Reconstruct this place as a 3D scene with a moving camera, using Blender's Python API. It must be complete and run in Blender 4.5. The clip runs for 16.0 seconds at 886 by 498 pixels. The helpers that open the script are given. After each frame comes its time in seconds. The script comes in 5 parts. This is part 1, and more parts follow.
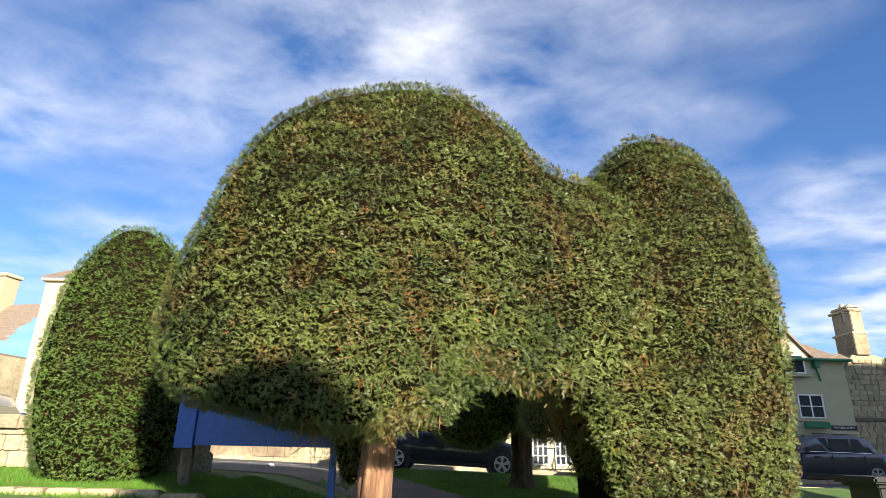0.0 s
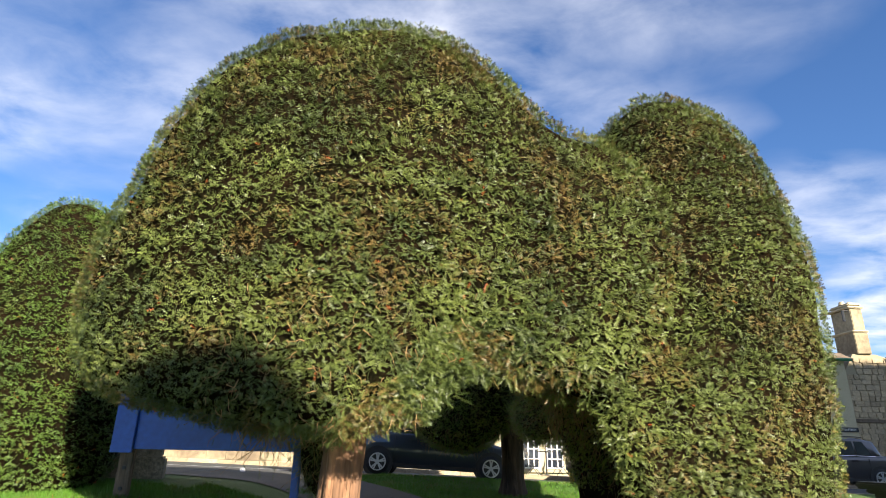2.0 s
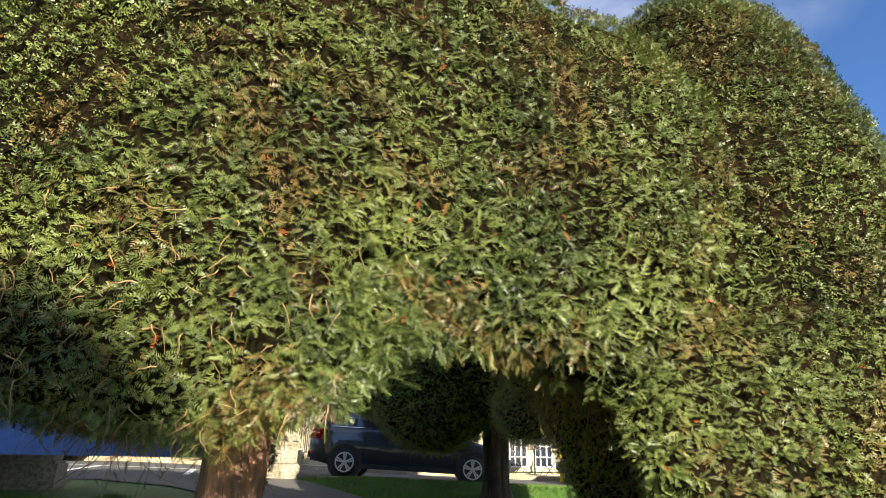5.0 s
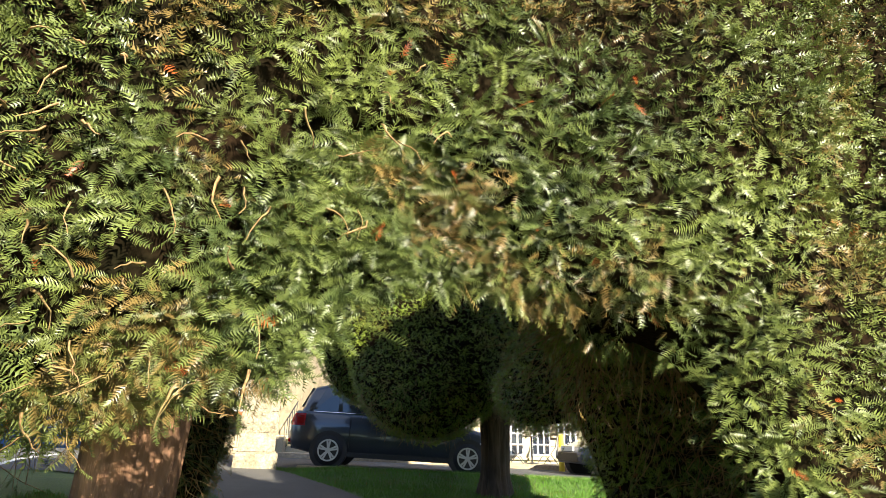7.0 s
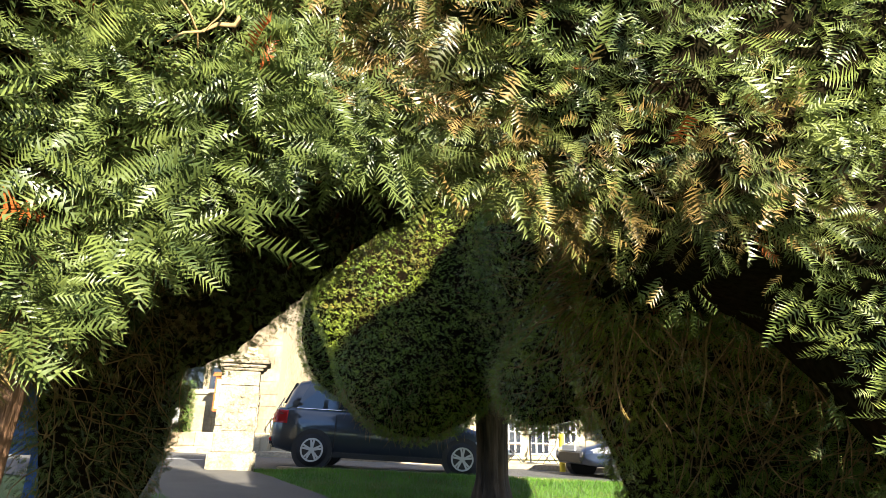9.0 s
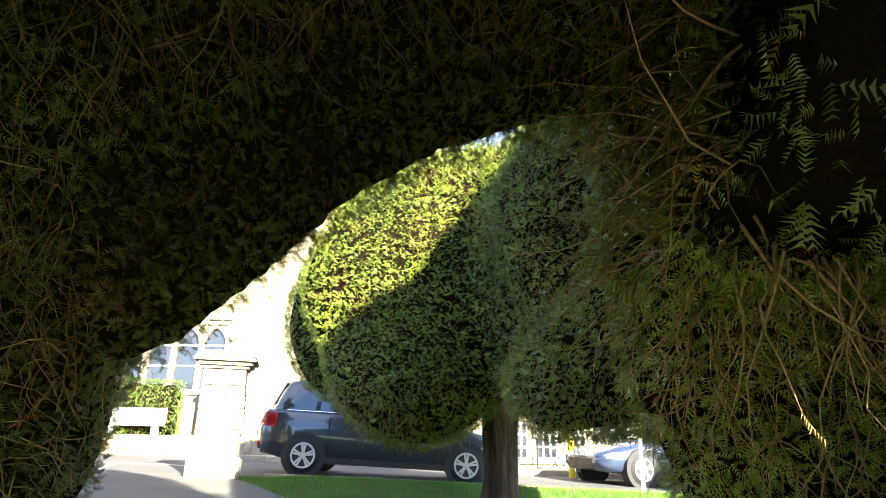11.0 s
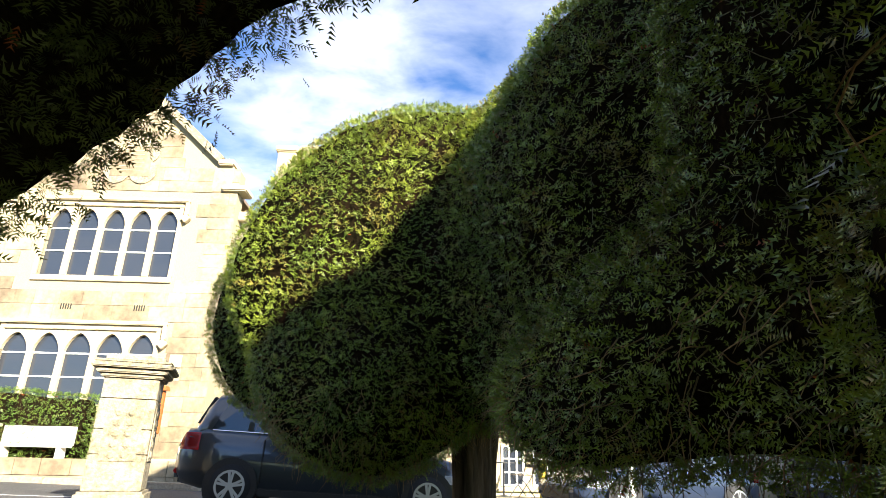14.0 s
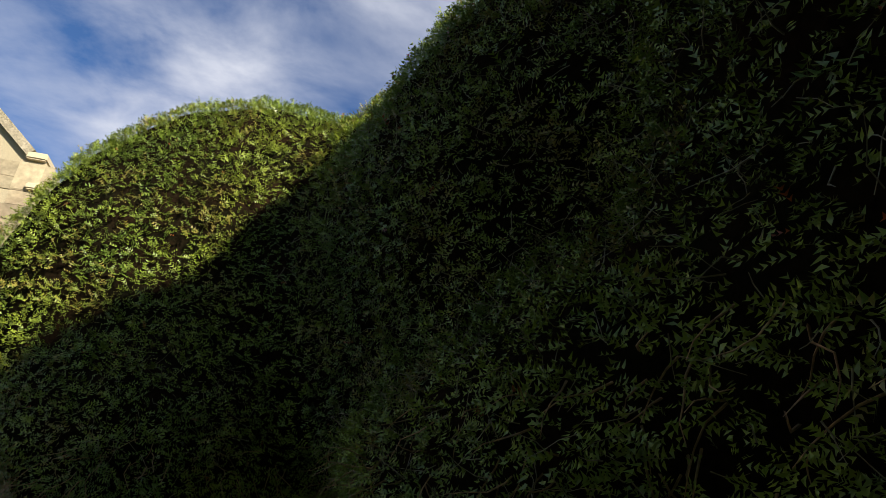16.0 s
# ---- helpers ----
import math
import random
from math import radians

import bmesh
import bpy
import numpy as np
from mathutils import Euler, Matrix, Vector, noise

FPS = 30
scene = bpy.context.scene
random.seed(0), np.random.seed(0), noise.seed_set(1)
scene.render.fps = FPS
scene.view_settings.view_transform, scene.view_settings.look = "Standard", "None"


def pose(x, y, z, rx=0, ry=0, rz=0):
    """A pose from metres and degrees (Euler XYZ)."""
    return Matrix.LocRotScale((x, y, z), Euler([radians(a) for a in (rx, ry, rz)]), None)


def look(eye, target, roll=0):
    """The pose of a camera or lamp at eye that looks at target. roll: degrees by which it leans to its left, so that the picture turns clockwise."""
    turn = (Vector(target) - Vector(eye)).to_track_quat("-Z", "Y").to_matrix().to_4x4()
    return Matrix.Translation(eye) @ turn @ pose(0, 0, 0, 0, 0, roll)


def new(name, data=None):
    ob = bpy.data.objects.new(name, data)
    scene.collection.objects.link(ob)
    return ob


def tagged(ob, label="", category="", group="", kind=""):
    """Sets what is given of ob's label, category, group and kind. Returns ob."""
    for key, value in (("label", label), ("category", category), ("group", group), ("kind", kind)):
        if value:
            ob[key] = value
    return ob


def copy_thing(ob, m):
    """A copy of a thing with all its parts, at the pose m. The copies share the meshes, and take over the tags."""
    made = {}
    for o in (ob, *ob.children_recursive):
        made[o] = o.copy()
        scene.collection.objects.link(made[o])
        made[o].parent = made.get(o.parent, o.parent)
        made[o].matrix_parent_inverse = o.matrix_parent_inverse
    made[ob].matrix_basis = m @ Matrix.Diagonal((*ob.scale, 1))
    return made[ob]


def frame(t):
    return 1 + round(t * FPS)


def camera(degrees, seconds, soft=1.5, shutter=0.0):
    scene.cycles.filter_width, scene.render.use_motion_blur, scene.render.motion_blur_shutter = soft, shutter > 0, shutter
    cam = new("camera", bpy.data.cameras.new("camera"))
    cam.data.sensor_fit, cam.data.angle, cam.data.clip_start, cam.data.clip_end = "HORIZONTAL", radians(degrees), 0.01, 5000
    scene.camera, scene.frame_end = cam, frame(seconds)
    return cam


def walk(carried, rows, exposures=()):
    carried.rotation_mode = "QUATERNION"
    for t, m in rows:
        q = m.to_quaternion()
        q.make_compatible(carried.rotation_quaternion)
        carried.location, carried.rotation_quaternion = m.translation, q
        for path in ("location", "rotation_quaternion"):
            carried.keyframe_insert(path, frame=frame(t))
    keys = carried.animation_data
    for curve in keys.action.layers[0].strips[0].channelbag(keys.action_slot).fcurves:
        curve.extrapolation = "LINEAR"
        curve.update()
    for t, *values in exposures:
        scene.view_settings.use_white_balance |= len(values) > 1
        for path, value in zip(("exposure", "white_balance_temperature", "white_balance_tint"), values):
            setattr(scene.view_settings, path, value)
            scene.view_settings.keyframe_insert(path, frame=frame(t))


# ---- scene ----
cam = camera(74.8, 16.0, soft=0.8)
METRES, EYE = 8.0, 1.4
ROWS = [
    (0.0, 0.0, 0.0, 0.0, -0.39, 19.49, -1.09),
    (0.5, -0.0026, 0.0344, 0.0, -0.74, 19.66, -1.04),
    (1.0, -0.0019, 0.0644, 0.003, -1.04, 19.79, -1.1),
    (1.5, 0.0042, 0.0983, 0.0018, -1.22, 19.75, -1.02),
    (2.0, 0.0107, 0.132, 0.0047, -1.5, 19.68, -1.06),
    (2.5, 0.0139, 0.1638, 0.004, -1.85, 19.6, -1.0),
    (3.0, 0.0146, 0.1973, 0.0085, -2.23, 19.58, -1.02),
    (3.5, 0.0212, 0.2307, 0.007, -2.37, 19.54, -0.96),
    (4.0, 0.0334, 0.267, 0.0109, -2.45, 19.53, -0.96),
    (6.5, 0.0545, 0.4468, 0.0187, -3.11, 18.37, -0.96),
    (7.0, 0.0522, 0.4809, 0.0199, -3.43, 18.05, -1.02),
    (7.5, 0.051, 0.5099, 0.0211, -3.67, 17.84, -0.99),
    (8.0, 0.0568, 0.5401, 0.0207, -3.71, 17.72, -1.06),
    (8.5, 0.0631, 0.5657, 0.0243, -3.76, 17.74, -1.01),
    (9.0, 0.0668, 0.5882, 0.0238, -3.76, 17.8, -1.1),
    (9.5, 0.0687, 0.6159, 0.0276, -3.74, 17.85, -1.1),
    (10.0, 0.0699, 0.6418, 0.0281, -3.68, 17.89, -1.18),
    (12.5, 0.0742, 0.7798, 0.0366, -3.49, 17.96, -1.02),
    (13.0, 0.0736, 0.8121, 0.039, -3.91, 18.26, -1.08),
    (13.5, 0.0746, 0.8407, 0.039, -5.43, 18.91, -1.12),
    (14.0, 0.0752, 0.8762, 0.0398, -7.97, 19.81, -1.27),
    (14.5, 0.0779, 0.9078, 0.0456, -11.18, 21.01, -1.34),
    (15.0, 0.0852, 0.9407, 0.0464, -14.51, 22.36, -1.53),
    (15.5, 0.0899, 0.9667, 0.0519, -19.05, 23.92, -1.65),
    (16.0, 0.0878, 0.9877, 0.0528, -24.19, 25.89, -1.88),
]
EXPOSURES = [(0.0, 1.55), (4.0, 1.60), (7.0, 1.95), (9.0, 2.30), (10.2, 2.80), (12.3, 4.3), (13.0, 4.0), (13.5, 3.25), (14.0, 2.15), (14.5, 1.65), (15.2, 1.15), (16.0, 1.05)]
walk(cam, [(t, pose(METRES * x, METRES * y, EYE + METRES * z, 90 + pitch, roll, yaw)) for t, x, y, z, yaw, pitch, roll in ROWS], EXPOSURES)

# ---- light ----
SUN_AZ, SUN_EL = radians(154), radians(24)   # the low sun stands behind and to the right of the walk
TO_SUN = Vector((math.sin(SUN_AZ) * math.cos(SUN_EL), math.cos(SUN_AZ) * math.cos(SUN_EL), math.sin(SUN_EL)))
world = bpy.data.worlds.new("sky")
scene.world = world
world.use_nodes = True
wn, wl = world.node_tree.nodes, world.node_tree.links


def wnode(kind, **props):
    n = wn.new(kind)
    for key, value in props.items():
        n.inputs[key].default_value = value
    return n


sky = wn.new("ShaderNodeTexSky")
sky.sky_type, sky.sun_disc = "NISHITA", False
sky.sun_elevation, sky.sun_rotation = SUN_EL, SUN_AZ
sky.air_density, sky.dust_density, sky.ozone_density = 1.0, 0.3, 3.0
# thin high cloud: the sky's direction laid out on a flat sheet above the place
tc = wn.new("ShaderNodeTexCoord")
sep = wn.new("ShaderNodeSeparateXYZ")
wl.new(tc.outputs["Generated"], sep.inputs[0])
lift = wn.new("ShaderNodeMath")
lift.operation = "ADD"
lift.inputs[1].default_value = 0.12
wl.new(sep.outputs["Z"], lift.inputs[0])
flat = wn.new("ShaderNodeVectorMath")
flat.operation = "DIVIDE"
wl.new(tc.outputs["Generated"], flat.inputs[0])
comb = wn.new("ShaderNodeCombineXYZ")
for k in range(3):
    wl.new(lift.outputs[0], comb.inputs[k])
wl.new(comb.outputs[0], flat.inputs[1])
place = wn.new("ShaderNodeMapping")
place.inputs["Location"].default_value = (0.6, 0.25, 0)
place.inputs["Scale"].default_value = (0.9, 1.15, 0.0)
place.inputs["Rotation"].default_value = (0, 0, radians(18))
wl.new(flat.outputs[0], place.inputs["Vector"])
big = wnode("ShaderNodeTexNoise", Scale=0.9, Detail=3.0, Roughness=0.5, Distortion=0.3)
fine = wnode("ShaderNodeTexNoise", Scale=4.2, Detail=6.0, Roughness=0.55, Distortion=0.25)
for n in (big, fine):
    wl.new(place.outputs[0], n.inputs["Vector"])
r1 = wn.new("ShaderNodeMapRange")
r1.inputs["From Min"].default_value, r1.inputs["From Max"].default_value = 0.37, 0.61
wl.new(big.outputs["Fac"], r1.inputs["Value"])
r2 = wn.new("ShaderNodeMapRange")
r2.inputs["From Min"].default_value, r2.inputs["From Max"].default_value = 0.30, 0.72
wl.new(fine.outputs["Fac"], r2.inputs["Value"])
amt = wn.new("ShaderNodeMath")
amt.operation = "MULTIPLY"
wl.new(r1.outputs[0], amt.inputs[0])
wl.new(r2.outputs[0], amt.inputs[1])
mixc = wn.new("ShaderNodeMixRGB")
mixc.inputs["Color2"].default_value = (7.0, 7.2, 8.0, 1)
wl.new(amt.outputs[0], mixc.inputs["Fac"])
tone = wn.new("ShaderNodeMixRGB")
tone.blend_type = "MULTIPLY"
tone.inputs["Fac"].default_value = 1.0
tone.inputs["Color2"].default_value = (0.72, 0.95, 1.25, 1)
wl.new(sky.outputs[0], tone.inputs["Color1"])
wl.new(tone.outputs[0], mixc.inputs["Color1"])
wn["Background"].inputs["Strength"].default_value = 0.056
wl.new(mixc.outputs[0], wn["Background"].inputs["Color"])
sun = new("sun", bpy.data.lights.new("sun", "SUN"))
sun.data.energy, sun.data.angle, sun.data.color = 5.0, radians(0.55), (1.0, 0.92, 0.76)
sun.matrix_world = look(TO_SUN * 50, (0, 0, 0))


# ---- materials ----
def mat(name, col, rough=0.8, metal=0.0, vary=0.0, scale=3.0, col2=None, fine=40.0, bump=0.0, bump_scale=60.0, spec=0.5, random_vary=0.0, stretch=(1, 1, 1), whole=False):
    """A procedural surface: two scales of colour variation, random variation from piece to piece, and fine relief."""
    m = bpy.data.materials.new(name)
    m.use_nodes = True
    nt = m.node_tree
    b = nt.nodes["Principled BSDF"]
    b.inputs["Roughness"].default_value, b.inputs["Metallic"].default_value = rough, metal
    b.inputs["Specular IOR Level"].default_value = spec
    b.inputs["Base Color"].default_value = (*col, 1)
    coord = nt.nodes.new("ShaderNodeTexCoord")
    mapping = nt.nodes.new("ShaderNodeMapping")
    mapping.inputs["Scale"].default_value = stretch
    if whole:   # the pattern runs on from piece to piece
        nt.links.new(nt.nodes.new("ShaderNodeNewGeometry").outputs["Position"], mapping.inputs["Vector"])
    else:
        nt.links.new(coord.outputs["Object"], mapping.inputs["Vector"])
    if col2 or vary or random_vary:
        n1 = nt.nodes.new("ShaderNodeTexNoise")
        n1.inputs["Scale"].default_value, n1.inputs["Detail"].default_value = scale, 6
        n1.inputs["Roughness"].default_value = 0.62
        nt.links.new(mapping.outputs[0], n1.inputs["Vector"])
        ramp = nt.nodes.new("ShaderNodeMapRange")
        ramp.inputs["From Min"].default_value, ramp.inputs["From Max"].default_value = 0.36, 0.66
        nt.links.new(n1.outputs["Fac"], ramp.inputs["Value"])
        mix = nt.nodes.new("ShaderNodeMixRGB")
        mix.inputs["Color1"].default_value = (*col, 1)
        mix.inputs["Color2"].default_value = (*(col2 or col), 1)
        nt.links.new(ramp.outputs[0], mix.inputs["Fac"])
        n2 = nt.nodes.new("ShaderNodeTexNoise")
        n2.inputs["Scale"].default_value, n2.inputs["Detail"].default_value = fine, 4
        nt.links.new(mapping.outputs[0], n2.inputs["Vector"])
        val = nt.nodes.new("ShaderNodeMapRange")
        val.inputs["From Min"].default_value, val.inputs["From Max"].default_value = 0.3, 0.7
        val.inputs["To Min"].default_value, val.inputs["To Max"].default_value = 1 - vary, 1 + vary
        nt.links.new(n2.outputs["Fac"], val.inputs["Value"])
        hsv = nt.nodes.new("ShaderNodeHueSaturation")
        nt.links.new(mix.outputs[0], hsv.inputs["Color"])
        if random_vary:
            info = nt.nodes.new("ShaderNodeObjectInfo")
            rr = nt.nodes.new("ShaderNodeMapRange")
            rr.inputs["To Min"].default_value, rr.inputs["To Max"].default_value = 1 - random_vary, 1 + random_vary
            nt.links.new(info.outputs["Random"], rr.inputs["Value"])
            mul = nt.nodes.new("ShaderNodeMath")
            mul.operation = "MULTIPLY"
            nt.links.new(rr.outputs[0], mul.inputs[0])
            nt.links.new(val.outputs[0], mul.inputs[1])
            nt.links.new(mul.outputs[0], hsv.inputs["Value"])
        else:
            nt.links.new(val.outputs[0], hsv.inputs["Value"])
        nt.links.new(hsv.outputs[0], b.inputs["Base Color"])
    if bump:
        n3 = nt.nodes.new("ShaderNodeTexNoise")
        n3.inputs["Roughness"].default_value = 0.6
        n3.inputs["Scale"].default_value, n3.inputs["Detail"].default_value = bump_scale, 5
        nt.links.new(mapping.outputs[0], n3.inputs["Vector"])
        bp = nt.nodes.new("ShaderNodeBump")
        bp.inputs["Strength"].default_value, bp.inputs["Distance"].default_value = bump, 0.03
        nt.links.new(n3.outputs["Fac"], bp.inputs["Height"])
        nt.links.new(bp.outputs[0], b.inputs["Normal"])
    return m


def leaf_mat(name, fresh, dark, dry, dry_share=0.5, rough=0.36, through_share=0.13):
    """Foliage: each sprig its own tint, wide patches of fresh and dry growth, and some light passing through."""
    m = bpy.data.materials.new(name)
    m.use_nodes = True
    nt = m.node_tree
    b = nt.nodes["Principled BSDF"]
    b.inputs["Roughness"].default_value = rough
    b.inputs["Specular IOR Level"].default_value = 0.35
    coord = nt.nodes.new("ShaderNodeTexCoord")
    geo = nt.nodes.new("ShaderNodeNewGeometry")

    def noise_at(scale, detail, lo, hi):
        n = nt.nodes.new("ShaderNodeTexNoise")
        n.inputs["Scale"].default_value, n.inputs["Detail"].default_value = scale, detail
        nt.links.new(coord.outputs["Object"], n.inputs["Vector"])
        r = nt.nodes.new("ShaderNodeMapRange")
        r.inputs["From Min"].default_value, r.inputs["From Max"].default_value = lo, hi
        nt.links.new(n.outputs["Fac"], r.inputs["Value"])
        return r.outputs[0]

    def math_node(op, a, c):
        n = nt.nodes.new("ShaderNodeMath")
        n.operation, n.use_clamp = op, True
        for k, v in enumerate((a, c)):
            if isinstance(v, float):
                n.inputs[k].default_value = v
            else:
                nt.links.new(v, n.inputs[k])
        return n.outputs[0]

    def mix(f, a, c):
        n = nt.nodes.new("ShaderNodeMixRGB")
        for k, v in (("Fac", f), ("Color1", a), ("Color2", c)):
            if isinstance(v, tuple):
                n.inputs[k].default_value = (*v, 1)
            else:
                nt.links.new(v, n.inputs[k])
        return n.outputs[0]

    rnd = geo.outputs["Random Per Island"]
    green = mix(math_node("ADD", math_node("MULTIPLY", noise_at(1.7, 3, 0.35, 0.65), 0.6), math_node("MULTIPLY", rnd, 0.5)), dark, fresh)
    patch = math_node("MULTIPLY", noise_at(2.3, 4, 0.5, 0.72), dry_share)
    speck = math_node("GREATER_THAN", math_node("ADD", patch, math_node("MULTIPLY", rnd, 0.5)), 0.5)
    col = mix(math_node("MAXIMUM", math_node("MULTIPLY", speck, 0.7), math_node("MULTIPLY", patch, 0.55)), green, dry)
    rust = math_node("GREATER_THAN", rnd, 0.9965)
    col = mix(rust, col, (0.30, 0.07, 0.015))
    nt.links.new(col, b.inputs["Base Color"])
    tr = nt.nodes.new("ShaderNodeBsdfTranslucent")
    nt.links.new(col, tr.inputs["Color"])
    ms = nt.nodes.new("ShaderNodeMixShader")
    ms.inputs["Fac"].default_value = through_share
    nt.links.new(b.outputs[0], ms.inputs[1])
    nt.links.new(tr.outputs[0], ms.inputs[2])
    nt.links.new(ms.outputs[0], nt.nodes["Material Output"].inputs["Surface"])
    return m


M_YEW = leaf_mat("yew_foliage", (0.178, 0.212, 0.05), (0.036, 0.056, 0.016), (0.2, 0.105, 0.036), 0.42)
M_YEW_GREEN = leaf_mat("yew_foliage_green", (0.115, 0.185, 0.028), (0.055, 0.1, 0.02), (0.14, 0.12, 0.03), 0.25)
M_YEW_FRESH = leaf_mat("yew_foliage_fresh", (0.26, 0.32, 0.034), (0.08, 0.14, 0.02), (0.24, 0.16, 0.04), 0.34)
# near-black without shine: the deep shade behind the sprigs is put into this colour
M_HULL_SHADE = mat("yew_shade_hull", (0.008, 0.008, 0.004), 1.0, vary=0.5, scale=5, col2=(0.015, 0.009, 0.005), fine=60, spec=0.0)
M_TWIG = mat("yew_twig", (0.36, 0.2, 0.085), 0.8, vary=0.4, scale=4, col2=(0.17, 0.12, 0.04), fine=80)
M_TWIG_GREY = mat("dry_twig_end", (0.23, 0.19, 0.11), 0.8, vary=0.4, scale=4, col2=(0.14, 0.13, 0.06), fine=80)
M_BARK = mat("yew_bark", (0.30, 0.15, 0.075), 0.85, vary=0.45, scale=4, col2=(0.13, 0.07, 0.042), fine=18, bump=1.0, bump_scale=22, stretch=(1, 1, 0.14))
# darker copy of the bark, with the crowns' shade put into its colour
M_BARK_SHADED = mat("shaded_yew_bark", (0.11, 0.07, 0.045), 0.9, vary=0.45, scale=4, col2=(0.06, 0.04, 0.028), fine=18, bump=1.0, bump_scale=14, stretch=(1, 1, 0.18))
M_GRASS = mat("lawn_soil", (0.05, 0.10, 0.015), 0.9, vary=0.4, scale=1.2, col2=(0.08, 0.13, 0.02), fine=60, bump=0.6, bump_scale=90)
M_BLADE = leaf_mat("grass_blades", (0.12, 0.26, 0.025), (0.06, 0.15, 0.015), (0.17, 0.15, 0.04), 0.3, 0.5, 0.3)
M_MOSS = mat("mossy_litter", (0.09, 0.06, 0.03), 0.95, vary=0.5, scale=3, col2=(0.07, 0.10, 0.025), fine=30, bump=0.7, bump_scale=70)
M_ROAD = mat("asphalt", (0.075, 0.072, 0.07), 0.85, vary=0.25, scale=0.8, col2=(0.055, 0.055, 0.055), fine=120, bump=0.4, bump_scale=160)
M_PATH = mat("tarmac_path", (0.10, 0.092, 0.08), 0.9, vary=0.3, scale=1.5, col2=(0.075, 0.07, 0.06), fine=120, bump=0.4, bump_scale=140)
M_LINE = mat("road_marking", (0.7, 0.7, 0.68), 0.7, vary=0.15, scale=9, col2=(0.5, 0.5, 0.48), fine=50)
M_ASHLAR = mat("limestone_ashlar", (0.36, 0.3, 0.19), 0.9, vary=0.2, scale=0.8, col2=(0.17, 0.125, 0.08), fine=9, bump=0.25, bump_scale=40, random_vary=0.16, whole=True)
M_MORTAR = mat("lime_mortar", (0.31, 0.26, 0.17), 0.95, vary=0.15, scale=3, fine=40, bump=0.2)
M_DRESS = mat("dressed_stone", (0.45, 0.385, 0.26), 0.85, vary=0.1, scale=2, col2=(0.47, 0.38, 0.25), fine=30, bump=0.15, bump_scale=50)
M_PIER = mat("weathered_pier_stone", (0.33, 0.28, 0.20), 0.95, vary=0.35, scale=4, col2=(0.20, 0.17, 0.11), fine=22, bump=0.8, bump_scale=26, whole=True)
M_RUBBLE = mat("rubble_stone", (0.38, 0.29, 0.18), 0.95, vary=0.25, scale=3, col2=(0.33, 0.26, 0.17), fine=20, bump=0.6, bump_scale=30, random_vary=0.22, whole=True)
M_RENDER = mat("cream_render", (0.44, 0.38, 0.24), 0.9, vary=0.08, scale=1.2, col2=(0.48, 0.41, 0.27), fine=20, bump=0.2, bump_scale=40)
M_ROOF = mat("stone_roof_tile", (0.20, 0.14, 0.095), 0.9, vary=0.3, scale=5, col2=(0.13, 0.10, 0.075), fine=30, bump=0.5, bump_scale=30, random_vary=0.25)
M_WHITE = mat("white_paint", (0.78, 0.77, 0.72), 0.5, vary=0.05, scale=3, fine=20)
M_GLASS = mat("window_glass", (0.025, 0.03, 0.04), 0.04, spec=0.9)
M_DARK = mat("dark_interior", (0.02, 0.018, 0.016), 0.9)
M_CURTAIN = mat("curtain", (0.5, 0.42, 0.3), 0.9, vary=0.2, scale=5)
M_BLUE = mat("blue_paint", (0.012, 0.085, 0.42), 0.35, vary=0.15, scale=3, col2=(0.01, 0.065, 0.33), fine=15)
M_WOOD = mat("weathered_timber", (0.16, 0.11, 0.07), 0.85, vary=0.35, scale=6, col2=(0.09, 0.07, 0.05), fine=40, bump=0.5, bump_scale=30, stretch=(1, 1, 0.15))
M_ORANGE = mat("varnished_wood", (0.42, 0.13, 0.03), 0.45, vary=0.2, scale=6, col2=(0.32, 0.09, 0.02), fine=30)
M_PAPER = mat("notice_paper", (0.75, 0.75, 0.72), 0.7, vary=0.04, scale=3)
M_INK = mat("printed_ink", (0.05, 0.05, 0.06), 0.8)
M_BLACK = mat("black_plastic", (0.015, 0.015, 0.016), 0.5, vary=0.2, scale=8)
M_TYRE = mat("tyre_rubber", (0.022, 0.022, 0.023), 0.85, vary=0.2, scale=12)
M_ALLOY = mat("alloy_wheel", (0.55, 0.56, 0.58), 0.35, 0.85)
M_REDLAMP = mat("red_lamp_lens", (0.55, 0.012, 0.012), 0.12)
M_CLEARLAMP = mat("clear_lamp_lens", (0.6, 0.62, 0.65), 0.08)
M_CARGLASS = mat("car_window_glass", (0.03, 0.04, 0.045), 0.03, spec=0.9)
M_CHROME = mat("chrome", (0.7, 0.7, 0.72), 0.12, 1.0)
M_PLATE = mat("number_plate", (0.75, 0.75, 0.7), 0.5)
M_GREEN = mat("green_paint", (0.02, 0.16, 0.07), 0.5)
M_YELLOW = mat("yellow_paint", (0.7, 0.5, 0.03), 0.5)
M_IRON = mat("black_iron", (0.02, 0.02, 0.022), 0.5)
M_TERRA = mat("terracotta", (0.45, 0.18, 0.08), 0.85, vary=0.2, scale=6)


def car_paint(name, col):
    m = mat(name, col, 0.28, 0.35, vary=0.04, scale=6)
    b = m.node_tree.nodes["Principled BSDF"]
    b.inputs["Coat Weight"].default_value, b.inputs["Coat Roughness"].default_value = 1.0, 0.04
    return m


M_CAR_GREY = car_paint("dark_grey_metallic_paint_deep", (0.042, 0.052, 0.062))
M_CAR_BLUE = car_paint("mid_blue_metallic_paint", (0.03, 0.075, 0.2))
M_CAR_NAVY = car_paint("navy_metallic_paint", (0.03, 0.045, 0.085))
M_CAR_BLACK = car_paint("dark_grey_metallic_paint", (0.05, 0.05, 0.055))


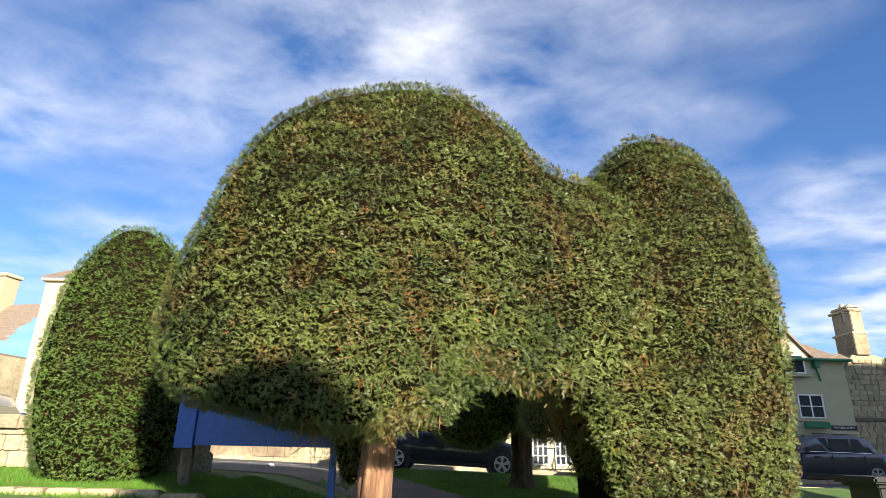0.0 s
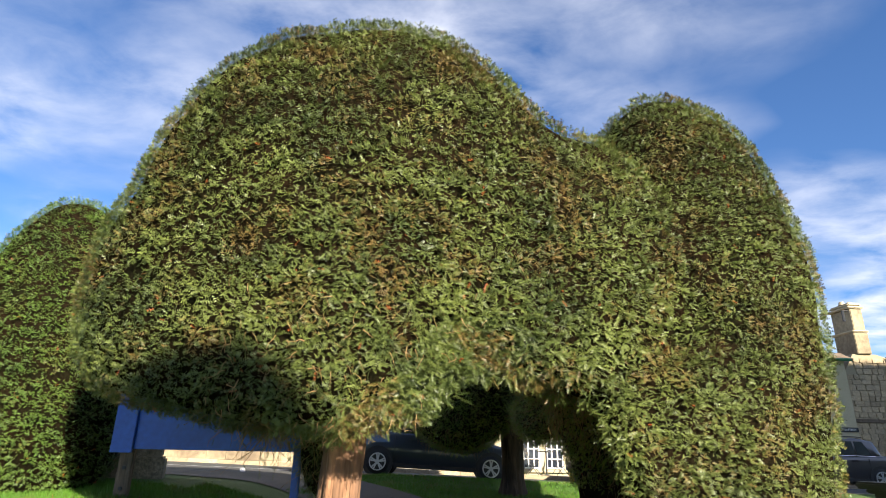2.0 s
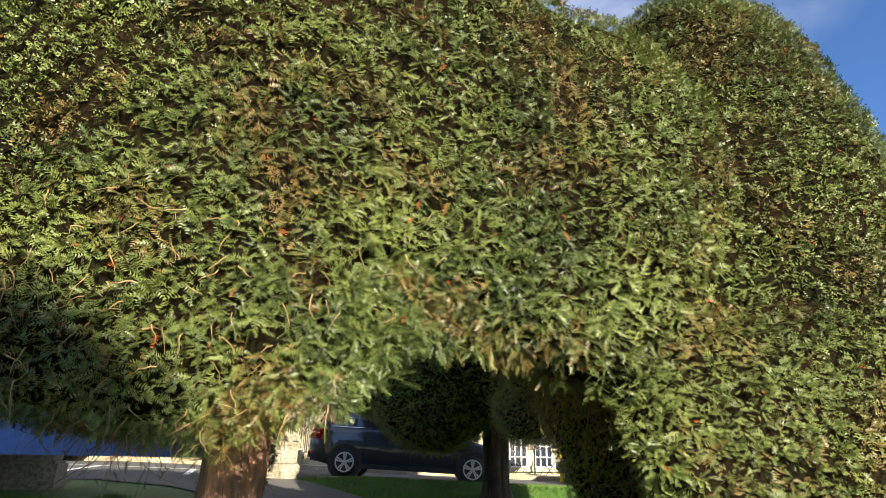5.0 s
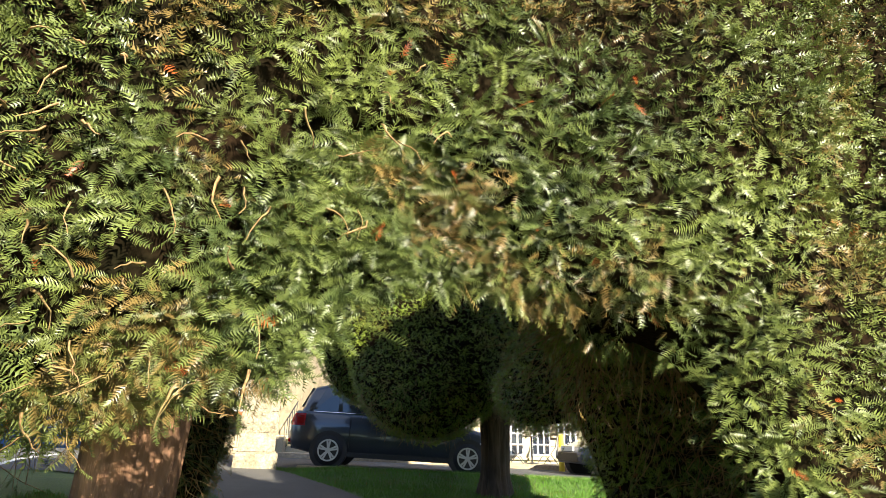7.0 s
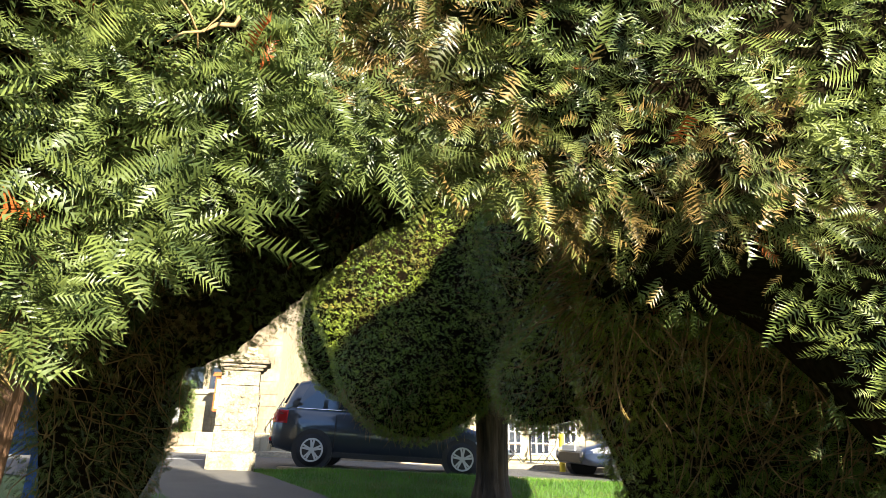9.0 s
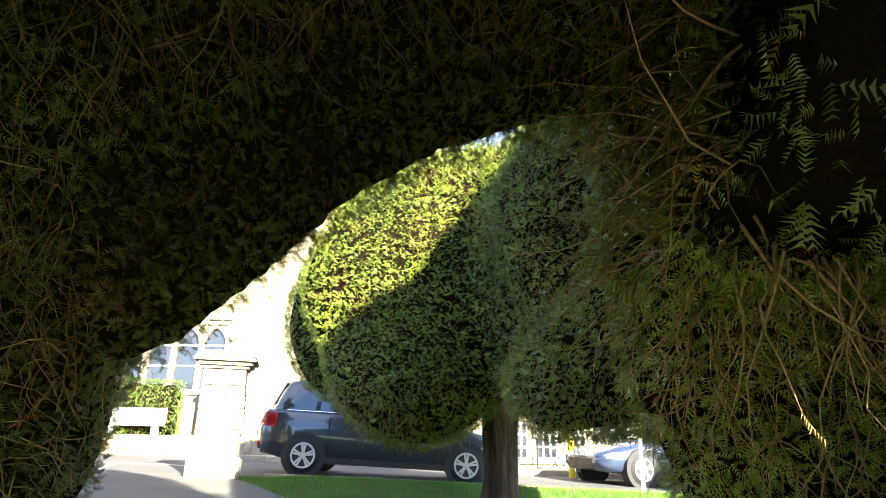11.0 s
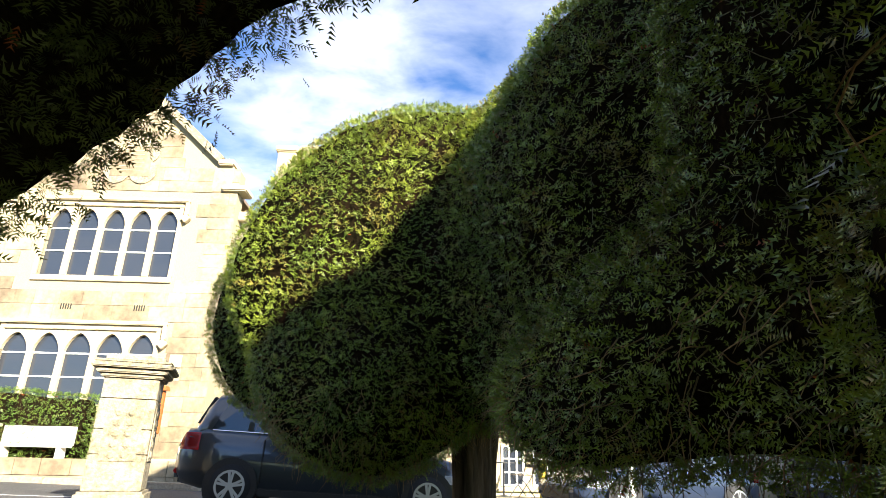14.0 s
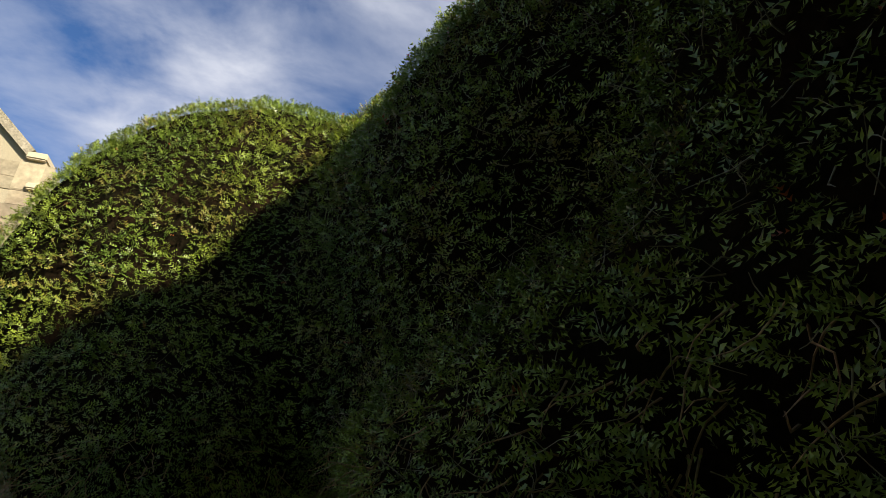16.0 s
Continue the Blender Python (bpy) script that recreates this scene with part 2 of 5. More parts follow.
# ---- mesh helpers ----
def part(name, bm, material, parent=None, label="", smooth=False):
    me = bpy.data.meshes.new(name)
    bm.to_mesh(me)
    bm.free()
    me.materials.append(material)
    if smooth:
        me.polygons.foreach_set("use_smooth", [True] * len(me.polygons))
    ob = new(name, me)
    if parent is not None:
        ob.parent = parent
    if label:
        tagged(ob, label)
    return ob


def thing(name, label, category, m=None, group="", kind=""):
    ob = tagged(new(name), label, category, group, kind)
    ob.empty_display_size = 0.2
    if m is not None:
        ob.matrix_basis = m
    return ob


def box(x0, y0, z0, x1, y1, z1, bevel=0.0, bm=None):
    own = bmesh.new()
    bmesh.ops.create_cube(own, size=1)
    for v in own.verts:
        v.co = Vector(((x0 + x1) / 2 + v.co.x * (x1 - x0), (y0 + y1) / 2 + v.co.y * (y1 - y0), (z0 + z1) / 2 + v.co.z * (z1 - z0)))
    if bevel:
        bmesh.ops.bevel(own, geom=own.edges[:], offset=bevel, segments=2, affect="EDGES")
    if bm is None:
        return own
    tmp = bpy.data.meshes.new("tmp")
    own.to_mesh(tmp)
    own.free()
    bm.from_mesh(tmp)
    bpy.data.meshes.remove(tmp)
    return bm


def prism(pts, y0, y1, bm=None):
    """An upright slab with the outline pts (x, z), from y0 to y1."""
    bm = bm or bmesh.new()
    a = [bm.verts.new((x, y0, z)) for x, z in pts]
    b = [bm.verts.new((x, y1, z)) for x, z in pts]
    bm.faces.new(a)
    bm.faces.new(b[::-1])
    for i in range(len(pts)):
        j = (i + 1) % len(pts)
        bm.faces.new((a[j], a[i], b[i], b[j]))
    bmesh.ops.recalc_face_normals(bm, faces=bm.faces[:])
    return bm


def rod(p, q, r, bm=None, seg=8, r2=None):
    bm = bm or bmesh.new()
    p, q = Vector(p), Vector(q)
    m = Matrix.Translation((p + q) / 2) @ (q - p).to_track_quat("Z", "Y").to_matrix().to_4x4()
    bmesh.ops.create_cone(bm, cap_ends=True, segments=seg, radius1=r, radius2=r if r2 is None else r2, depth=(q - p).length, matrix=m)
    return bm


def raw_mesh(name, verts, faces, material, parent=None, smooth=False):
    """A mesh object from arrays; faces all have the same number of corners."""
    me = bpy.data.meshes.new(name)
    n, k = faces.shape
    me.vertices.add(len(verts))
    me.vertices.foreach_set("co", np.ascontiguousarray(verts, dtype=np.float32).ravel())
    me.loops.add(n * k)
    me.loops.foreach_set("vertex_index", np.ascontiguousarray(faces, dtype=np.int32).ravel())
    me.polygons.add(n)
    me.polygons.foreach_set("loop_start", np.arange(0, n * k, k, dtype=np.int32))
    if smooth:
        me.polygons.foreach_set("use_smooth", np.ones(n, dtype=bool))
    me.update(calc_edges=True)
    me.materials.append(material)
    ob = new(name, me)
    if parent is not None:
        ob.parent = parent
    return ob


def unit(v):
    return v / np.maximum(np.linalg.norm(v, axis=-1, keepdims=True), 1e-9)


rng = np.random.default_rng(7)


def tubes(lines, r0, r1):
    """Three-sided tapering tubes along many lines at once: lines is (n, m, 3), the radii are (n,)."""
    n, m, _ = lines.shape
    d = unit(np.gradient(lines, axis=1))
    ref = unit(rng.normal(size=(n, 1, 3)))
    e1 = unit(np.cross(d, ref))
    e2 = np.cross(d, e1)
    rad = (r0[:, None] + (r1 - r0)[:, None] * np.linspace(0, 1, m)[None])[..., None]
    ring = [lines + rad * (math.cos(a) * e1 + math.sin(a) * e2) for a in (0, 2.1, 4.2)]
    v = np.stack(ring, 2).reshape(-1, 3)
    base = (np.arange(n)[:, None] * m + np.arange(m - 1)[None]) * 3
    f = np.stack([np.stack([base + k, base + (k + 1) % 3, base + 3 + (k + 1) % 3, base + 3 + k], -1) for k in range(3)], 2)
    return v, f.reshape(-1, 4)


def sprays(p, n, length, pairs, lean=0.7, droop=0.25, width=0.3):
    """Flat feather-like sprigs at the points p with normals n. Returns vertices and triangles."""
    c = len(p)
    e1 = unit(n * lean + unit(rng.normal(size=(c, 3))) * 0.75 + np.array([0, 0, -droop]))
    e3 = unit(n * 0.75 + np.array([0, 0, 0.3]) + rng.normal(size=(c, 3)) * 0.45)
    e2 = unit(np.cross(e3, e1))
    e3 = np.cross(e1, e2)
    ln = length * rng.uniform(0.6, 1.25, c)
    s = np.linspace(0, 1, pairs + 1)
    s = np.sort(np.concatenate([s[:-1], s[:-1] + 0.55 / pairs]))
    stem = p[:, None] + ln[:, None, None] * (s[None, :, None] * e1[:, None] - 0.22 * (s ** 2)[None, :, None] * e3[:, None])
    stem[:, 1::2] += (0.012 * ln)[:, None, None] * e2[:, None]
    sm = s[0::2]
    wide = width * np.sin(np.pi * (0.25 + 0.66 * sm)) + 0.02
    out = []
    for side in (-1, 1):
        tip = stem[:, 0::2] + ln[:, None, None] * ((0.14 + 0.5 / pairs) * e1[:, None] + side * wide[None, :, None] * e2[:, None] + 0.05 * e3[:, None])
        tip = tip + rng.normal(size=tip.shape) * (0.04 * ln)[:, None, None]
        out.append(tip)
    v = np.concatenate([stem, out[0], out[1]], 1)
    k = pairs
    per = 4 * k
    i = np.arange(k)
    j = np.arange(k - 1)
    f = np.concatenate([np.stack([2 * i, 2 * i + 1, 2 * k + i], 1), np.stack([2 * i + 1, 2 * i, 3 * k + i], 1), np.stack([2 * j, 2 * j + 1, 2 * j + 2], 1)])
    f = (np.arange(c)[:, None, None] * per + f[None]).reshape(-1, 3)
    return v.reshape(-1, 3), f


# ---- clipped yews, as smooth unions of rounded masses ----
def ell(p, c, r):
    r = np.array(r)
    d = (p - np.array(c)) / r
    k0 = np.sqrt((d * d).sum(-1))
    k1 = np.sqrt(((d / r) ** 2).sum(-1))
    return k0 * (k0 - 1) / np.maximum(k1, 1e-6)


def rbox(p, c, h, r):
    q = np.abs(p - np.array(c)) - (np.array(h) - r)
    return np.linalg.norm(np.maximum(q, 0), axis=-1) + np.minimum(q.max(-1), 0) - r


def smin(a, b, k):
    t = np.clip(0.5 + 0.5 * (b - a) / k, 0, 1)
    return b * (1 - t) + a * t - k * t * (1 - t)


def smax(a, b, k):
    return -smin(-a, -b, k)


def surface_nets(f, lo, hi, h):
    """Vertices and quads of the surface f = 0 in a box, with cells of size h."""
    n = [int(math.ceil((b - a) / h)) + 1 for a, b in zip(lo, hi)]
    ax = [lo[i] + h * np.arange(n[i]) for i in range(3)]
    g = np.stack(np.meshgrid(*ax, indexing="ij"), -1)
    v = f(g)
    neg = v < 0
    acc = np.zeros([k - 1 for k in n] + [3])
    cnt = np.zeros([k - 1 for k in n])
    sl = lambda d, a: slice(d, n[a] - 1 + d)
    for a in range(3):
        b, c = (a + 1) % 3, (a + 2) % 3
        for db in (0, 1):
            for dc in (0, 1):
                i0, i1 = [0] * 3, [0] * 3
                i0[a], i1[a] = sl(0, a), sl(1, a)
                i0[b] = i1[b] = sl(db, b)
                i0[c] = i1[c] = sl(dc, c)
                i0, i1 = tuple(i0), tuple(i1)
                cross = neg[i0] != neg[i1]
                t = np.where(cross, v[i0] / np.where(cross, v[i0] - v[i1], 1), 0)
                p = g[i0] + (g[i1] - g[i0]) * t[..., None]
                acc += np.where(cross[..., None], p, 0)
                cnt += cross
    has = cnt > 0
    idx = -np.ones(cnt.shape, int)
    idx[has] = np.arange(has.sum())
    verts = acc[has] / cnt[has][:, None]
    quads = []
    for a in range(3):
        b, c = (a + 1) % 3, (a + 2) % 3
        s0, s1 = [slice(1, n[i] - 1) for i in range(3)], [slice(1, n[i] - 1) for i in range(3)]
        s0[a], s1[a] = slice(0, n[a] - 1), slice(1, n[a])
        n0, n1 = neg[tuple(s0)], neg[tuple(s1)]
        w = np.argwhere(n0 != n1)
        flip = n0[tuple(w.T)]
        w = w + np.array([0 if i == a else 1 for i in range(3)])
        eb, ec = np.eye(3, dtype=int)[b], np.eye(3, dtype=int)[c]
        q = np.stack([idx[tuple((w - d).T)] for d in (eb + ec, ec, 0 * eb, eb)], 1)
        quads.append(np.where(flip[:, None], q, q[:, ::-1]))
    return verts, np.concatenate(quads)


def smooth01(t):
    t = min(max(t, 0.0), 1.0)
    return t * t * (3 - 2 * t)


def ground_z(x, y):
    """Height of the ground: it climbs along the walk, falls gently to the right and banks up to the left."""
    z = 0.053 * min(max(y, -40), 8) + 0.075 * min(max(y - 8, 0), 6.4)
    z += 0.028 * -min(max(x - 0.6, -8), 6) * smooth01((y - 2) / 8)
    z += 0.09 * math.exp(-((y - 14.5) / 0.5) ** 2) * smooth01((x + 1.8) / 1.2)
    z += 0.42 * smooth01((-x - 1.0) / 2.6) * smooth01((y - 1) / 4) * (1 - smooth01((y - 9) / 5))
    return z


def wobble(p, amp):
    x, y, z = p[..., 0], p[..., 1], p[..., 2]
    return amp * (np.sin(2.1 * x + 1.3 * z) * np.sin(1.9 * y + 0.7 * x + 0.5) + 0.6 * np.sin(4.3 * z + 2.2 * x + 1.0) * np.sin(3.7 * x - 2.9 * y) + 0.4 * np.sin(7.1 * x + 5.3 * z) * np.sin(6.7 * z - 4.1 * y + 2))


def hollow(p):
    """The way through under the joined crowns: a low arch in front, widening to the left behind it."""
    t1 = ell(p, (0.83, 5.19, 0.81), (0.58, 1.6, 1.0))
    low = ell(p, (0.7, 7.2, 0.99), (1.09, 2.44, 1.21))
    q = p.copy()
    q[..., 2] = q[..., 2] - 0.431 * (p[..., 0] - 0.45)
    high = ell(q, (-0.02, 7.01, 2.26), (1.34, 1.52, 1.05))
    x, y, z = p[..., 0] - 0.54, np.maximum(np.abs(p[..., 1] - 6.6) - 1.5, 0), p[..., 2] - 1.62
    way = np.sqrt(x * x + y * y + z * z) - 0.33
    room = ell(p, (1.65, 6.85, 1.05), (0.75, 0.75, 1.0))
    return smin(smin(smin(smin(t1, low, 0.2), high, 0.15), way, 0.06), room, 0.12)


def shape_a(p):
    dome = ell(p, (-0.61, 6.34, 3.81), (2.01, 1.42, 1.86))
    body = ell(p, (-0.88, 6.82, 2.81), (2.4, 1.79, 2.27))
    a = smin(dome, body, 0.35)
    floor_a = 1.468 + 0.165 * np.maximum(-p[..., 0] - 0.7, 0) + 0.046 * np.maximum(p[..., 0] + 0.1, 0) + 0.153 * np.maximum(p[..., 1] - 6.2, 0) - p[..., 2]
    a = smax(a, floor_a, 0.4)
    neck = ell(p, (1.15, 6.21, 3.17), (1.34, 0.79, 1.4))
    rear = smin(ell(p, (0.48, 6.92, 3.41), (0.99, 0.73, 1.2)), ell(p, (-0.76, 7.09, 3.25), (1.6, 1.34, 1.44)), 0.3)
    skirt = ell(p, (-1.18, 8.5, 2.09), (0.28, 0.82, 1.21))
    fringe = ell(p, (0.64, 5.92, 2.57), (1.4, 0.55, 0.75))
    b = ell(p, (2.77, 7.09, 2.84), (1.31, 1.32, 2.72))
    foot = ell(p, (2.64, 6.88, 1.21), (1.2, 1.19, 1.71))
    foot = smin(foot, rbox(p, (2.2, 6.85, 0.9), (0.82, 1.2, 1.5), 0.35), 0.2)
    s = smin(smin(smin(smin(a, neck, 0.3), rear, 0.3), fringe, 0.2), smin(smin(b, skirt, 0.05), foot, 0.2), 0.1)
    return smax(s + wobble(p, 0.03), -hollow(p), 0.15)


def shape_c(p):
    z = p[..., 2]
    c1 = ell(p, (1.62, 12.84, 3.52), (2.43, 1.28, 1.99))
    low = ell(p, (0.7, 12.62, 2.34), (1.05, 1.29, 0.87))
    c1 = smin(smax(c1, 2.005 - z, 0.5), low, 0.35)
    mid = smax(ell(p, (2.24, 11.81, 3.52), (1.07, 1.22, 1.88)), 1.7 - z, 0.4)
    c2 = smax(ell(p, (2.99, 10.39, 3.58), (1.72, 1.91, 1.53)), 2.0 - z, 0.4)
    lobe = ell(p, (1.74, 10.05, 2.04), (0.38, 1.13, 0.41))
    c3 = smax(ell(p, (3.16, 8.37, 2.86), (1.6, 1.23, 2.26)), 1.62 - z, 0.4)
    d = ell(p, (-0.3, 13.93, 3.18), (0.9, 1.13, 1.22))
    under = ell(p, (2.45, 9.3, 2.35), (0.8, 0.95, 0.66))
    s = smin(smin(smin(c1, mid, 0.25), c2, 0.4), under, 0.3)
    return smin(smin(smin(s, lobe, 0.6), c3, 0.3), d, 0.08) + wobble(p, 0.035)


def shape_f(p):
    f = ell(p, (-4.71, 8.56, 2.57), (1.02, 1.07, 2.13))
    return smin(f, ell(p, (-4.54, 8.64, 1.75), (0.91, 0.98, 0.97)), 0.3) + wobble(p, 0.02)


def shape_h(p):
    return ell(p, (2.25, -3.2, 3.2), (2.1, 1.6, 3.1)) + wobble(p, 0.02)


def shape_g(p):
    return ell(p, (9.3, 9.9, 2.3), (1.1, 1.1, 2.6)) + wobble(p, 0.02)


def inset(f, d):
    return lambda p: f(p) + (d(p) if callable(d) else d)


def gradient(f, p):
    e = 0.01
    g = np.stack([f(p + e * np.eye(3)[i]) - f(p - e * np.eye(3)[i]) for i in range(3)], -1)
    return unit(g)


def scatter(v, q, per_m2):
    """Random points on quads, even by area; per_m2 is a number or a function of the points."""
    tri = np.concatenate([q[:, [0, 1, 2]], q[:, [0, 2, 3]]])
    a, b, c = v[tri[:, 0]], v[tri[:, 1]], v[tri[:, 2]]
    area = np.linalg.norm(np.cross(b - a, c - a), axis=1) / 2
    want = area * (per_m2((a + b + c) / 3) if callable(per_m2) else per_m2)
    count = np.floor(want + rng.random(len(want))).astype(int)
    i = np.repeat(np.arange(len(count)), count)
    u, w = rng.random((2, len(i)))
    over = u + w > 1
    u[over], w[over] = 1 - u[over], 1 - w[over]
    return a[i] + u[:, None] * (b - a)[i] + w[:, None] * (c - a)[i]


def stems(p, n, length, bend, steps=5, down=0.0):
    """Wandering lines that start at p and run along n."""
    c = len(p)
    d = unit(n + rng.normal(size=(c, 3)) * 0.35)
    pts, cur = [p], p
    for k in range(steps - 1):
        d = unit(d + rng.normal(size=(c, 3)) * bend + np.array([0, 0, -down]))
        cur = cur + d * (length / (steps - 1))[:, None]
        pts.append(cur)
    return np.stack(pts, 1)


def feathers(p, e1, e3, ln, pairs, width):
    """Flat feather-like sprigs at the points p: e1 runs along the stem, e3 stands on the flat side, ln is the length of each."""
    c = len(p)
    e2 = unit(np.cross(e3, e1))
    e3 = np.cross(e1, e2)
    s = np.linspace(0, 1, pairs + 1)
    s = np.sort(np.concatenate([s[:-1], s[:-1] + 0.6 / pairs]))
    stem = p[:, None] + ln[:, None, None] * (s[None, :, None] * e1[:, None] - (rng.uniform(0.05, 0.35, c))[:, None, None] * (s ** 2)[None, :, None] * e3[:, None])
    stem[:, 1::2] += (0.012 * ln)[:, None, None] * e2[:, None]
    wide = width * np.sin(np.pi * (0.25 + 0.66 * s[0::2])) + 0.02
    tips = []
    for side in (-1, 1):
        tip = stem[:, 0::2] + ln[:, None, None] * ((0.14 + 0.5 / pairs) * e1[:, None] + side * wide[None, :, None] * e2[:, None] + 0.07 * e3[:, None])
        tips.append(tip + rng.normal(size=tip.shape) * (0.035 * ln)[:, None, None])
    v = np.concatenate([stem, tips[0], tips[1]], 1)
    k = pairs
    i, j = np.arange(k), np.arange(k - 1)
    f = np.concatenate([np.stack([2 * i, 2 * i + 1, 2 * k + i], 1), np.stack([2 * i + 1, 2 * i, 3 * k + i], 1), np.stack([2 * j, 2 * j + 1, 2 * j + 2], 1)])
    return v.reshape(-1, 3), (np.arange(c)[:, None, None] * 4 * k + f[None]).reshape(-1, 3)


UP_ = np.array([0, 0, 1.0])


def facing(f, c):
    """Where the skin faces the walk, 1; elsewhere a thinner share."""
    n = gradient(f, c)
    to_walk = [((np.array(e) - c) * n).sum(-1) > -0.35 for e in ((0.0, 0.0, 1.4), (0.5, 4.5, 1.6), (0.6, 7.8, 1.8))]
    return np.where(np.any(to_walk, 0), 1.0, 0.3)


def tufts(c, n, count, length, pairs, spread=0.03, proud=0.004, sunk=0.055, droop=0.0, width=0.27):
    """Clipped growth in tufts at the points c with normals n: each a short shelf of sprigs that fan outwards, some proud of the skin and some sunk, with dark gaps between."""
    flat = np.sqrt(np.maximum(1 - n[:, 2] ** 2, 0))[:, None]
    th = unit(np.cross(UP_, n) * flat + unit(rng.normal(size=c.shape)) * (1.02 - flat))
    tv = np.cross(n, th)
    c = c + n * (proud - (proud + sunk) * rng.random(len(c)) ** 1.2)[:, None]
    size = np.repeat(rng.uniform(0.75, 1.25, len(c)), count)
    c, n, th, tv = (np.repeat(a, count, 0) for a in (c, n, th, tv))
    m = len(c)
    a, b = rng.normal(size=m) * spread * 1.35, rng.normal(size=m) * spread * 0.55
    p = c + th * a[:, None] + tv * b[:, None] - n * (0.35 * length + 0.4 * np.abs(a))[:, None]
    e1 = unit(n * 0.5 + th * (a / spread * 0.5)[:, None] + tv * (b / spread * 0.45)[:, None] + rng.normal(size=(m, 3)) * 0.35 + UP_ * (0.12 - droop))
    e3 = unit(n * 0.8 + tv * 0.35 + UP_ * 0.15 + rng.normal(size=(m, 3)) * 0.33)
    return feathers(p, e1, e3, length * size * rng.uniform(0.7, 1.2, m), pairs, width)


# Hull under the tufts, whose colour stands for the shade inside the crown.
def shade_hull(tree, f, lo, hi, depth, hull, h=0.1):
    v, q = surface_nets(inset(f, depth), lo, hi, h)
    raw_mesh("shade_hull", v, q, hull, tree, True)


def yew(name, label, f, lo, hi, per_m2, material, length=0.05, pairs=3, h=0.1, group="clipped yews", depth=0.085, count=9, spread=0.026, hull=M_HULL_SHADE):
    """A clipped yew: a hull coloured near-black for the shade inside, and a skin of tufts."""
    tree = thing(name, label, "tree", group=group)
    shade_hull(tree, f, lo, hi, depth, hull, h)
    v, q = surface_nets(f, lo, hi, h)
    c = scatter(v, q, per_m2)
    c = c[c[:, 2] > 0.2]
    fv, ff = tufts(c, gradient(f, c), count, length, pairs, spread)
    tagged(raw_mesh("foliage", fv, ff, material, tree), kind="stuff")
    return tree, v, q


def trunk(tree, x, y, z0, z1, r, limbs=5, lean=(0, 0), bark=M_BARK):
    """A fluted yew trunk with a flared foot, and limbs that run up into the crown."""
    bm = bmesh.new()
    rings, seg = 26, 72
    prev = None
    for i in range(rings):
        t = i / (rings - 1)
        z = z0 - 0.1 + (z1 - z0 + 0.1) * t
        flare = 1 + 0.5 * max(0, 0.3 - t) ** 1.5 / 0.3 ** 1.5 + 0.18 * max(0, t - 0.6)
        row = []
        for j in range(seg):
            a = 2 * math.pi * j / seg
            rr = r * flare * (1 + 0.09 * math.sin(3 * a + 1.5 * t) + 0.06 * math.sin(7 * a + 3 * t) + 0.05 * math.sin(11 * a - 2 * t) + 0.03 * math.sin(23 * a + 4 * t + math.sin(9 * t)) + 0.015 * math.sin(41 * a + 11 * t))
            row.append(bm.verts.new((x + lean[0] * t + rr * math.cos(a), y + lean[1] * t + rr * math.sin(a), z)))
        if prev:
            for j in range(seg):
                bm.faces.new((prev[j], prev[(j + 1) % seg], row[(j + 1) % seg], row[j]))
        prev = row
    bm.faces.new(prev)
    part("trunk", bm, bark, tree, "fluted reddish-brown yew trunk", True)
    for k in range(limbs):
        a = 2 * math.pi * k / limbs + 0.5
        start = np.array([[x + lean[0], y + lean[1], z1 - 0.15]])
        line = stems(start, np.array([[0.5 * math.cos(a), 0.5 * math.sin(a), 1.3]]), np.array([1.3]), 0.16, 7)
        lv, lf = tubes(line, np.array([r * 0.42]), np.array([0.02]))
        raw_mesh("limb", lv, lf, bark, tree, True)


def from_way(c):
    """Distance from the line that is walked under the arch."""
    y = np.maximum(np.abs(c[:, 1] - 6.4) - 1.9, 0)
    return np.sqrt((c[:, 0] - 0.54) ** 2 + y ** 2 + (c[:, 2] - 1.62) ** 2)


ARCH_LO, ARCH_HI = (-3.6, 4.4, -0.1), (4.6, 9.6, 6.3)
arch = thing("yew_arch", "two huge clipped yew crowns joined into an arch over the path", "tree", group="clipped yews")
shade_hull(arch, shape_a, ARCH_LO, ARCH_HI, lambda p: 0.085 - 0.073 * np.clip((p[..., 1] - 6.7) / 0.7, 0, 1) * np.clip(1.5 - hollow(p) / 0.4, 0, 1), M_HULL_SHADE, 0.09)
av, aq = surface_nets(shape_a, ARCH_LO, ARCH_HI, 0.1)
trunk(arch, -0.69, 6.23, ground_z(-0.69, 6.23), 1.95, 0.165, 6, (0.09, 0.03))
trunk(arch, 2.6, 7.0, ground_z(2.6, 7.0), 1.9, 0.16, 3)


def inside_way(c):
    return (hollow(c) < 0.12) & (c[:, 1] > 5.8)


def arch_density(c):
    seen = (c[:, 1] < 6.9) | (c[:, 2] > 4.2)
    d = np.where(seen, 255.0, 60.0) * facing(shape_a, c)
    d = np.where((c[:, 1] >= 6.9) & (c[:, 0] < 1.9) & (c[:, 2] < 3.6), 120.0, d)
    return np.where(inside_way(c), 38.0, d)


tc_ = scatter(av, aq, arch_density)
tc_ = tc_[(tc_[:, 2] > 0.25) & (from_way(tc_) > 0.36)]
tn_ = gradient(shape_a, tc_)
